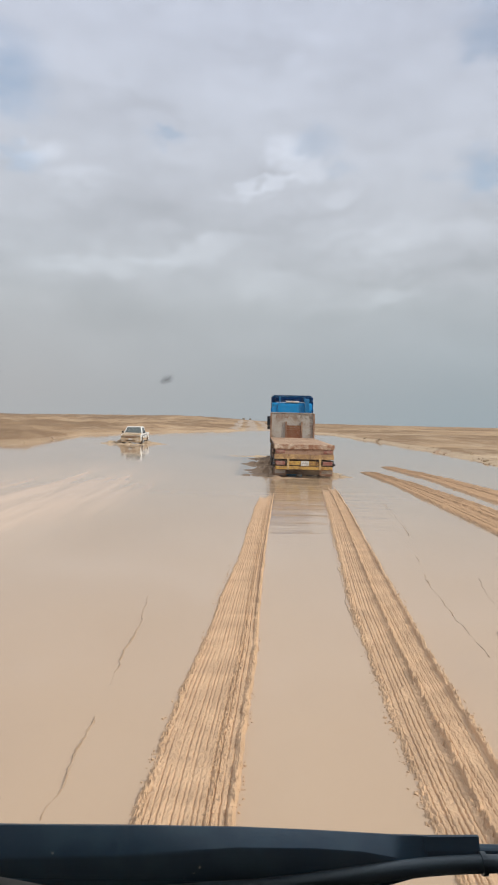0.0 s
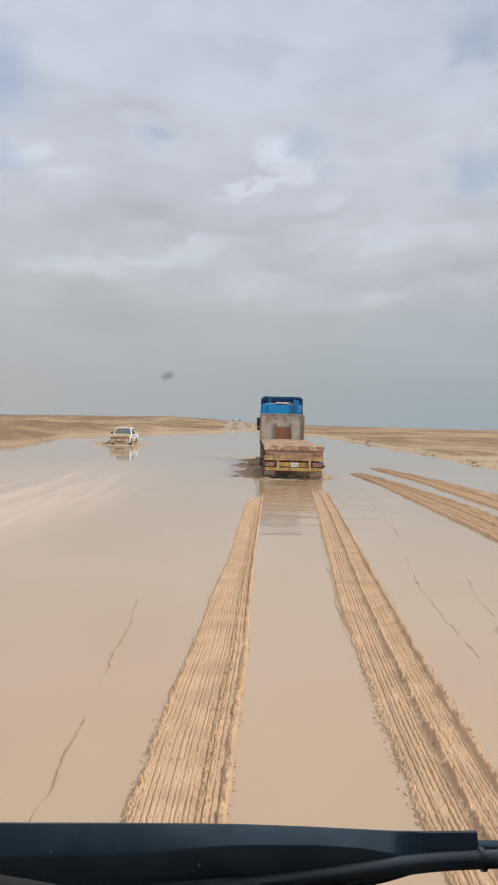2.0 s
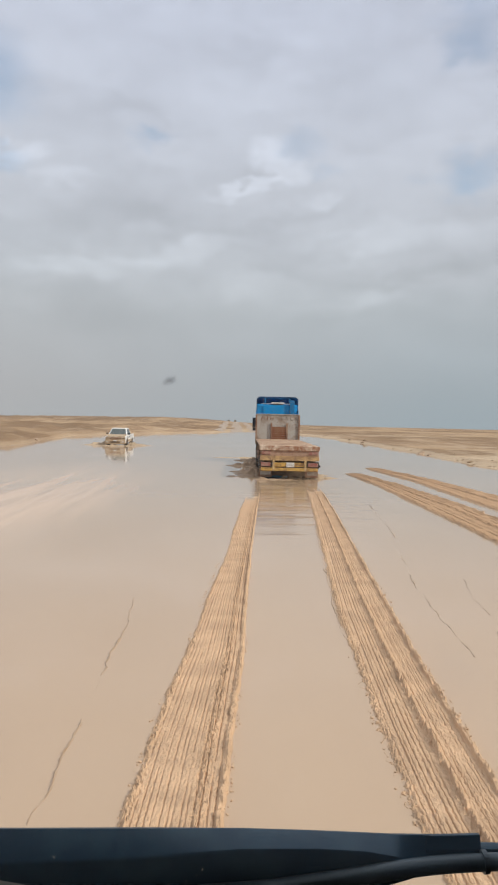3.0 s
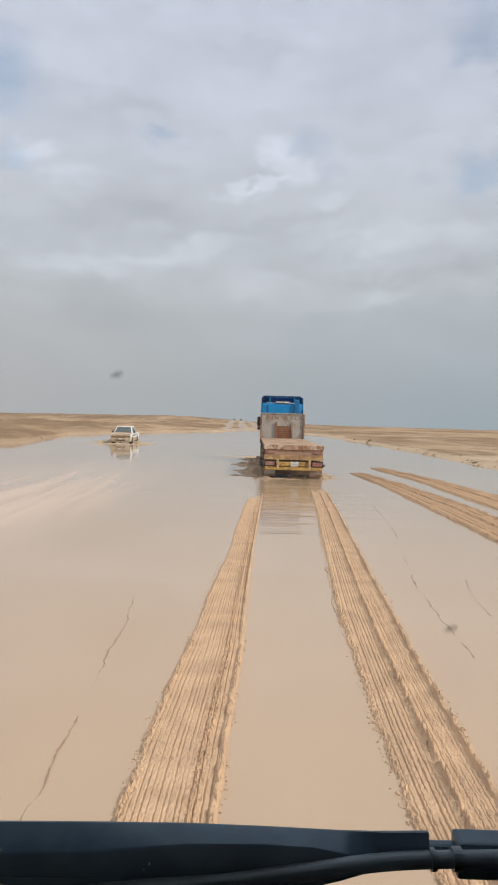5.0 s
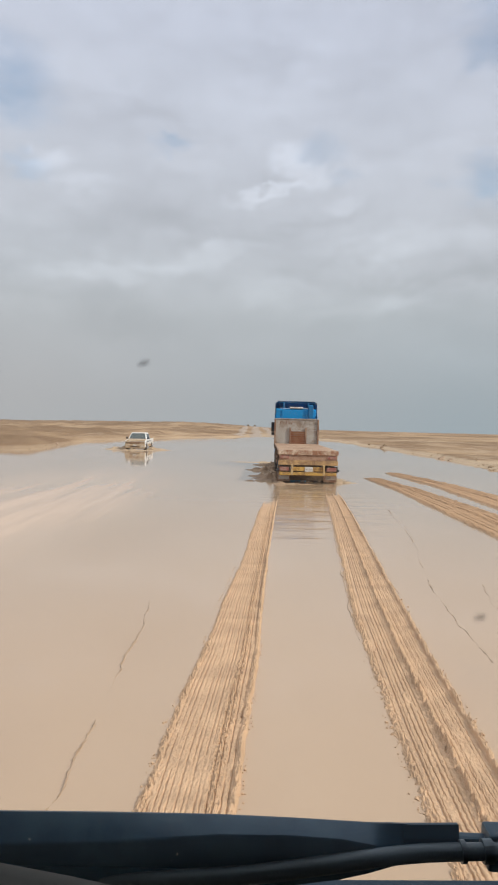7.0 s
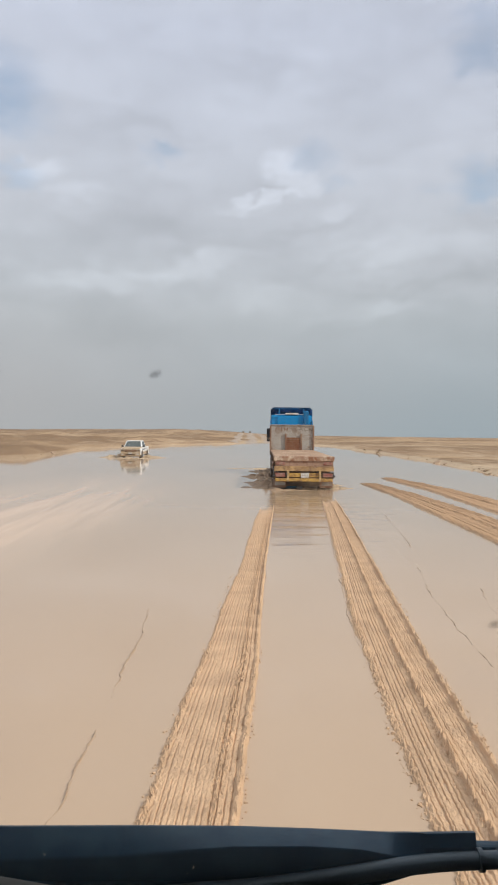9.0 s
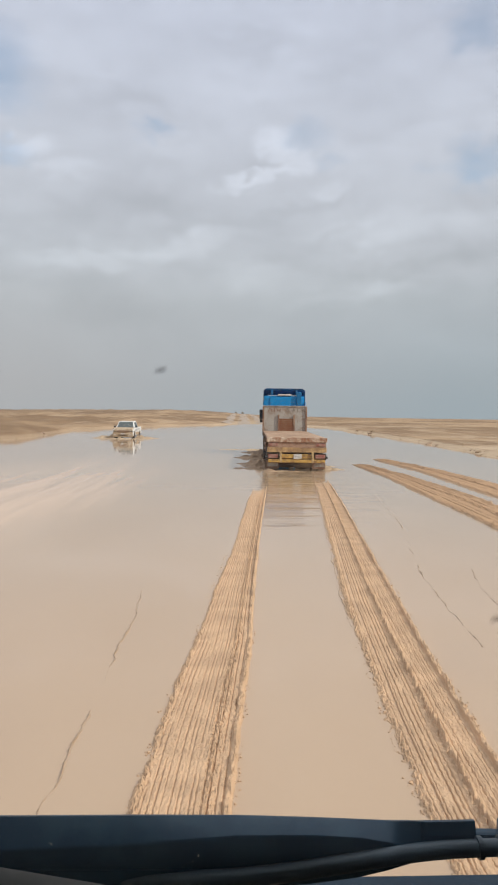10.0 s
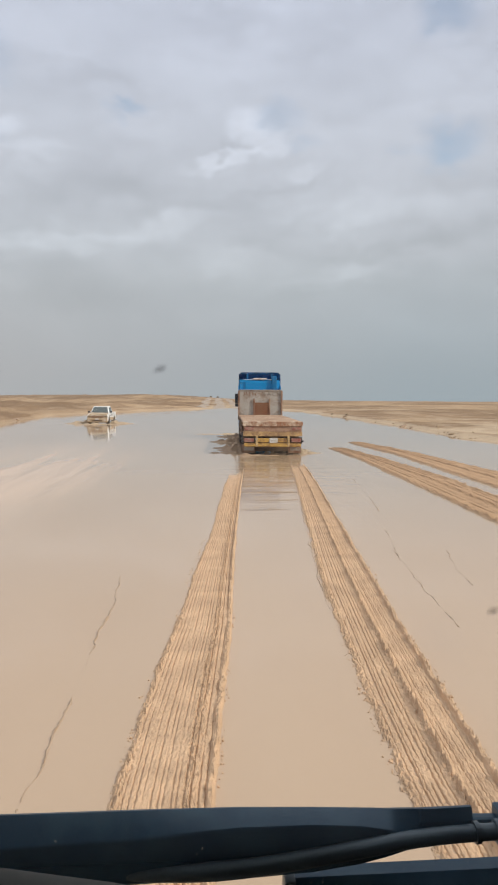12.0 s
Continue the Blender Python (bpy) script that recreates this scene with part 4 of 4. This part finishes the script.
# ---- pickup truck coming the other way ----
def make_pickup():
    p = thing("pickup_truck", "white double-cab pickup truck, mud-spattered, in flood water", "pickup truck", pose(-10.45, 63.2, -0.18, 0, 0, 0.0))
    # its nose is at y = 0 and it faces -y
    lower = [(0.0, 0.45), (0.02, 0.82), (0.10, 0.98), (1.15, 1.10), (5.25, 1.14), (5.3, 0.55), (4.75, 0.52), (4.62, 0.80), (4.2, 0.93), (3.8, 0.80), (3.66, 0.48), (1.5, 0.48), (1.38, 0.78), (0.96, 0.92), (0.55, 0.78), (0.42, 0.42)]
    part("body", slab(lower, -0.91, 0.91, 0.03), white_paint, p, smooth=True)
    part("front_panel", boxes(((0, 0.02, 0.72), (1.78, 0.12, 0.46)), bevel=0.05), mud_paint, p, "front end caked with tan mud")
    part("bonnet", loft([[(-0.84, 0.06, 0.98), (0.84, 0.06, 0.98), (0.74, 0.12, 1.06), (-0.74, 0.12, 1.06)], [(-0.86, 1.3, 1.08), (0.86, 1.3, 1.08), (0.76, 1.3, 1.17), (-0.76, 1.3, 1.19)]]), mud_paint, p, "white bonnet filmed with tan mud")
    def ring(y, z, half):
        return [(-half, y, z), (half, y, z)]
    # greenhouse
    low_f, low_b, top_f, top_b = 1.22, 3.62, 2.05, 3.38
    v = [(-0.86, low_f, 1.10), (0.86, low_f, 1.10), (0.86, low_b, 1.12), (-0.86, low_b, 1.12)]
    t = [(-0.66, top_f, 1.74), (0.66, top_f, 1.74), (0.66, top_b, 1.74), (-0.66, top_b, 1.74)]
    cabin = loft([v, t])
    bmesh.ops.bevel(cabin, geom=list(cabin.edges), offset=0.05, segments=2, affect="EDGES", profile=0.6)
    cabin_ob = part("cabin", cabin, white_paint, p, smooth=True)
    def pane(name, a, b, c, d, grow, label):
        quad = [Vector(q) for q in (a, b, c, d)]
        n = (quad[1] - quad[0]).cross(quad[3] - quad[0]).normalized() * grow
        part(name, loft([[q - n * 0.6 for q in quad], [q + n for q in quad]]), glass_dark, cabin_ob, label)
    pane("windscreen", (-0.76, 1.31, 1.17), (0.76, 1.31, 1.17), (0.60, 1.92, 1.665), (-0.60, 1.92, 1.665), 0.012, "dark windscreen")
    for s in (-1, 1):
        pane("side_window", (s * 0.845, 1.62, 1.18), (s * 0.845, 2.35, 1.18), (s * 0.70, 2.32, 1.64), (s * 0.70, 2.05, 1.64), 0.012 * -s, "dark door glass")
        pane("side_window", (s * 0.845, 2.45, 1.18), (s * 0.845, 3.3, 1.18), (s * 0.70, 3.2, 1.64), (s * 0.70, 2.42, 1.64), 0.012 * -s, "dark door glass")
        part("headlight", boxes(((s * 0.72, 0.03, 0.84), (0.34, 0.14, 0.15)), bevel=0.04), lamp_clear, p, "clear headlight")
        part("fog_light", boxes(((s * 0.70, -0.13, 0.52), (0.16, 0.05, 0.09)), bevel=0.02), lamp_clear, p)
        m = part("mirror", boxes(((s * 1.00, 1.55, 1.24), (0.17, 0.12, 0.16)), bevel=0.04), black_plastic, p)
        part("mirror_arm", boxes(((s * 0.90, 1.56, 1.19), (0.14, 0.05, 0.05))), black_plastic, m)
        part("stripe", boxes(((s * 0.915, 1.75, 0.93), (0.012, 1.3, 0.06)), ((s * 0.915, 3.0, 1.0), (0.012, 1.6, 0.05))), decal_mat, p, "dark blue side stripe")
        part("mud_spray", boxes(((s * 0.914, 2.6, 0.62), (0.012, 2.0, 0.22))), mud_paint, p)
        part("door_handle", boxes(((s * 0.92, 2.25, 0.98), (0.03, 0.14, 0.03)), bevel=0.008), black_plastic, p)
        for y in (0.96, 4.2):
            wheel(p, s * 0.80, y, 0.38, r=0.38, w=0.26, outer=s, rim_r=0.22)
        part("bed_side", boxes(((s * 0.86, 4.45, 1.16), (0.08, 1.6, 0.08)), bevel=0.02), white_paint, p)
    part("grille", boxes(((0, -0.04, 0.84), (1.02, 0.06, 0.17)), bevel=0.02), rust_mat, p, "grille clogged with brown mud")
    for k in range(3):
        part("grille_bar", boxes(((0, -0.075, 0.79 + k * 0.05), (0.98, 0.02, 0.014))), mud_paint, p)
    bp = part("bumper", boxes(((0, -0.04, 0.50), (1.80, 0.18, 0.36)), bevel=0.06), mud_paint, p, "muddy front bumper")
    part("intake", boxes(((0, -0.135, 0.50), (0.86, 0.02, 0.12)), bevel=0.006), chassis_mat, bp)
    part("number_plate", boxes(((0, -0.14, 0.63), (0.34, 0.012, 0.10)), bevel=0.003), pale_mat, p, "pale number plate")
    part("tail_board", boxes(((0, 5.27, 0.9), (1.7, 0.05, 0.5)), bevel=0.015), white_paint, p)
    return p


make_pickup()
churn("wheel_splash", -9.5, 64.4, 2.8, 1.1, 0.34, foam_mat, "tan bow wave beside the pickup", 101)
churn("wheel_splash", -11.4, 64.2, -2.5, 1.1, 0.50, foam_mat, "tan bow wave beside the pickup", 105)
churn("wheel_splash", -9.5, 67.5, 1.7, 0.8, 0.20, foam_mat, "tan wake spreading from the pickup", 108)
churn("wheel_splash", -10.6, 62.6, 3.2, 0.9, 0.13, foam_mat, "tan wave before the pickup", 112)
churn("wheel_splash", -10.4, 62.6, -3.4, 0.9, 0.13, foam_mat, "tan wave before the pickup", 115)


# ---- far vehicles on the road, clods along the shore ----
def far_vehicle(x, y, w, h, mat):
    z = land(x, y)
    ob = thing("distant_vehicle", "small dark vehicle far off on the muddy road", "vehicle", pose(x, y, z), "far vehicles")
    part("body", boxes(((0, 0, h * 0.4), (w, 4.4, h * 0.5)), bevel=0.08), mat, ob)
    part("cabin", boxes(((0, 0.3, h * 0.8), (w * 0.86, 2.3, h * 0.42)), bevel=0.1), mat, ob)
    for s in (-1, 1):
        for yy in (-1.4, 1.4):
            wheel(ob, s * w * 0.42, yy, 0.33, r=0.34, w=0.22, outer=s, rim_r=0.2)


far_vehicle(-3.0, 600, 1.9, 1.8, rim_mat)
far_vehicle(2.8, 615, 1.9, 1.6, rim_mat)


def shore_clods():
    rng = random.Random(11)
    verts, faces = [], []
    for _ in range(75):
        az = rng.uniform(6.5, 24) if rng.random() < 0.5 else rng.uniform(-20, -2)
        r = float(shore(az)) + abs(rng.gauss(1.0, 2.2)) + 0.3
        x, y = r * math.sin(radians(az)), r * math.cos(radians(az))
        s = rng.uniform(0.03, 0.10) * (2.4 if rng.random() < 0.10 else 1.0)
        z = land(x, y)
        base = len(verts)
        turn = rng.uniform(0, 6.28)
        for ring, (h, q) in enumerate(((-0.4, 1.0), (0.25, 0.95), (0.7, 0.5))):
            for i in range(6):
                a = turn + i * math.pi / 3 + ring * 0.4
                j = s * q * rng.uniform(0.7, 1.3)
                verts.append((x + j * 1.5 * math.cos(a), y + j * math.sin(a), z + s * h * rng.uniform(0.8, 1.2)))
        for ring in range(2):
            for i in range(6):
                a, b = base + ring * 6 + i, base + ring * 6 + (i + 1) % 6
                faces.append((a, b, b + 6, a + 6))
        faces.append(tuple(base + 12 + i for i in range(6)))
    me = bpy.data.meshes.new("shore_clods")
    me.from_pydata(verts, [], faces)
    me.materials.append(plain("dry mud clods", (0.34, 0.245, 0.15), 0.9, dirt=(0.44, 0.32, 0.205), dirt_scale=4, amount=0.5))
    tagged(new("shore_clods", me), "dry brown mud clods strewn along the shore", "mud clods", kind="stuff")


shore_clods()


def mud_lump(seed):
    rng = random.Random(seed)
    bm = bmesh.new()
    bmesh.ops.create_icosphere(bm, subdivisions=2, radius=0.5)
    for v in bm.verts:
        k = 1 + 0.28 * rng.uniform(-1, 1)
        v.co = Vector((v.co.x * 1.5 * k, v.co.y * k, max(-0.12, v.co.z * 0.62 * k)))
    return bm


for i, (az, out, size) in enumerate(((10.6, 1.2, 0.5), (15.2, 0.8, 0.55), (15.8, 1.1, 0.4), (-15.5, 2.0, 0.6))):
    r = float(shore(az)) + out
    x, y = r * math.sin(radians(az)), r * math.cos(radians(az))
    lump = part("mud_lump", mud_lump(60 + i), dark_mud)
    lump.matrix_world = pose(x, y, land(x, y) + 0.03 * size, 0, 0, 37 * i) @ Matrix.Diagonal((size, size, size, 1))
    tagged(lump, "dark lump of dried mud beside the flood", "mud lump", "mud lumps on the shore")


# ---- the cab that the view is from: shell, windscreen, wipers ----
def make_own_cab():
    c = thing("lorry_cab", "plain grey lorry cab with upright windscreen and black wipers", "lorry cab", pose(0, 0, 0))
    half, back, front = 1.15, -1.0, 0.76
    items = [((0, front, 1.13), (2 * half, 0.06, 1.06)), ((0, back, 1.8), (2 * half, 0.06, 2.4)), ((0, -0.12, 0.60), (2 * half, 1.7, 0.06)),
             ((0, -0.15, 3.02), (2 * half + 0.06, 1.9, 0.06)), ((0, front, 2.97), (2 * half, 0.06, 0.08))]
    for s in (-1, 1):
        items += [((s * half, -0.12, 1.8), (0.06, 1.8, 2.4)), ((s * (half - 0.07), front, 2.3), (0.08, 0.06, 1.3))]
    part("shell", boxes(*items, bevel=0.012), cab_grey, c)
    for s in (-1, 1):
        wheel(c, s * 0.95, -0.2, 0.30, outer=s)
    part("axle", rods(((-0.9, -0.2, 0.30), (0.9, -0.2, 0.30), 0.07)), chassis_mat, c)
    part("axle_mount", boxes(((0, -0.2, 0.46), (0.9, 0.3, 0.3)), bevel=0.02), chassis_mat, c)

    glass = part("windscreen", boxes(((0, 0.700, 2.30), (2 * half - 0.06, 0.005, 1.42))), pane_mat, c, "clear upright windscreen with mud flecks")
    glass.visible_shadow = False
    for x, z, sx, sz, t in ((-0.1100, 2.3635, 1.2, 0.62, 25), (0.2295, 2.119, 1.25, 0.75, 20)):
        bm = bmesh.new()
        bmesh.ops.create_uvsphere(bm, u_segments=20, v_segments=8, radius=0.0105)
        bmesh.ops.transform(bm, matrix=Matrix.Diagonal((1, 0.04, 1, 1)), verts=bm.verts)
        fleck = part("mud_fleck", bm, speck_mat, glass, "dried brown mud fleck")
        fleck.matrix_basis = pose(x, 0.6955, z, 0, -t, 0) @ Matrix.Diagonal((sx * 0.78, 1, sz * 0.85, 1))
        fleck.visible_shadow = False

    # wiper arm: bright sloping top face, dark undercut face; it tapers to the clip at its right end
    stations = ((-0.7130, 1.874, 1.829, 1.775, 0.740), (-0.40, 1.8805, 1.8405, 1.808, 0.740), (-0.26, 1.8834, 1.8492, 1.8185, 0.740), (-0.14, 1.8868, 1.8565, 1.8125, 0.740),
                (-0.03, 1.8888, 1.8672, 1.811, 0.740), (0.05, 1.8882, 1.8693, 1.818, 0.740), (0.10, 1.8872, 1.8675, 1.826, 0.740), (0.130, 1.8868, 1.8630, 1.834, 0.7395),
                (0.142, 1.8890, 1.8610, 1.838, 0.736), (0.154, 1.8945, 1.8600, 1.842, 0.727), (0.168, 1.8970, 1.8600, 1.846, 0.7225))
    rings = []
    for x, top, mid, low, edge in stations:
        rings.append([(x, edge + 0.005, top - 0.0015), (x, edge, top), (x, 0.7150, mid + 0.0155), (x, 0.7135, mid + 0.0125), (x, 0.7200, low + 0.011), (x, edge + 0.005, low + 0.009)])
    arm = part("wiper_arm", loft(rings), wiper_mat, c, "weathered black wiper arm", True)
    clip = [[(x, 0.7285, t - 0.001), (x, 0.7230, t), (x, 0.7180, t - 0.012), (x, 0.7180, t - 0.020), (x, 0.7210, lo), (x, 0.7285, lo)]
            for x, t, lo in ((0.164, 1.8960, 1.876), (0.195, 1.8972, 1.878), (0.2218, 1.8984, 1.880))]
    part("arm_clip", loft(clip), wiper_mat, arm)
    part("blade_rod", boxes(((0.26, 0.7350, 1.8745), (0.11, 0.014, 0.013)), bevel=0.004), wiper_mat, arm)
    block = boxes(((0.335, 0.7310, 1.872), (0.165, 0.03, 0.039)), bevel=0.004)
    block_ob = part("blade_holder", block, wiper_mat, arm, "black wiper blade holder")
    part("holder_screw", rods(((0.263, 0.7170, 1.879), (0.263, 0.7090, 1.879), 0.0032), seg=10), rim_mat, block_ob)
    # washer hose
    def curve(t):
        xs = (-0.17, -0.10, -0.058, 0.0, 0.038, 0.125, 0.149, 0.182, 0.215, 0.30)
        zs = (1.826, 1.833, 1.8377, 1.8439, 1.8502, 1.8659, 1.8707, 1.8750, 1.8775, 1.882)
        x = -0.17 + 0.47 * t
        return (x, 0.7095 + 0.016 * max(0.0, 1 - t / 0.30) ** 2, float(np.interp(x, xs, zs)))
    path = [curve(i / 40) for i in range(41)]
    for _ in range(3):
        path = [path[0]] + [tuple((np.array(path[i - 1]) + np.array(path[i]) * 2 + np.array(path[i + 1])) / 4) for i in range(1, 40)] + [path[-1]]
    part("washer_hose", tube(path, lambda t: (0.0098 - 0.0014 * t) * (0.55 + 0.45 * min(1.0, t / 0.25)), 18), hose_mat, arm, "black rubber washer hose", True)
    part("hose_clip", rods(((0.2205, 0.7095, 1.8780), (0.2255, 0.7095, 1.8783), 0.0112), seg=20), hose_mat, arm)
    part("hose_nozzle", rods(((0.243, 0.7095, 1.8793), (0.253, 0.7095, 1.8798), 0.0118), seg=20), hose_mat, arm)
    part("arm_underside", loft([[(x, 0.7150, t), (x, 0.743, t), (x, 0.743, lo), (x, 0.7150, lo)] for x, t, lo in ((-0.5, 1.83, 1.785), (-0.26, 1.84, 1.815), (-0.05, 1.845, 1.826), (0.06, 1.852, 1.843), (0.125, 1.866, 1.862))]), wiper_mat, arm)
    # second, lower wiper
    low_arm = part("lower_wiper", loft([[(x, 0.7580, t), (x, 0.7380, t + 0.0005), (x, 0.7180, t - 0.016), (x, 0.7280, t - 0.035), (x, 0.7580, t - 0.035)] for x, t in ((0.030, 1.8095), (0.25, 1.8175), (0.60, 1.830))]), wiper_mat, c, "second black wiper lying below")
    part("end_clip", boxes(((0.027, 0.7380, 1.802), (0.012, 0.03, 0.026)), bevel=0.002), hose_mat, low_arm)
    lean = Matrix.Translation((0, 0, 1.85)) @ Matrix.Rotation(radians(0.9), 4, "Y") @ Matrix.Translation((0, 0, -1.85))
    arm.matrix_basis, low_arm.matrix_basis = lean, lean
    part("wiper_pivot", rods(((-0.62, 0.70, 1.66), (-0.62, 0.78, 1.66), 0.03), seg=16), hose_mat, c)
    part("pivot_link", boxes(((-0.65, 0.7530, 1.73), (0.05, 0.03, 0.18)), bevel=0.006), hose_mat, c)
    part("lower_link", boxes(((0.55, 0.7480, 1.74), (0.05, 0.03, 0.20)), bevel=0.006), hose_mat, c)
    # dashboard hump inside, under the glass
    hump = [(x, z - 0.003) for x, z in ((-0.60, 1.985), (-0.40, 1.985), (-0.26, 1.968), (-0.14, 1.948), (-0.05, 1.930), (0.05, 1.89), (0.15, 1.82))]
    part("dashboard", loft([[(x, 0.56, z - 0.008), (x, 0.548, z - 0.001), (x, 0.535, z), (x, 0.36, z - 0.006), (x, 0.34, z - 0.20), (x, 0.56, z - 0.25)] for x, z in hump]), dash_mat, c, "dull grey dashboard top", True)
    part("dash_support", boxes(((-0.25, 0.56, 1.15), (0.7, 0.2, 1.1)), bevel=0.02), cab_grey, c)


make_own_cab()
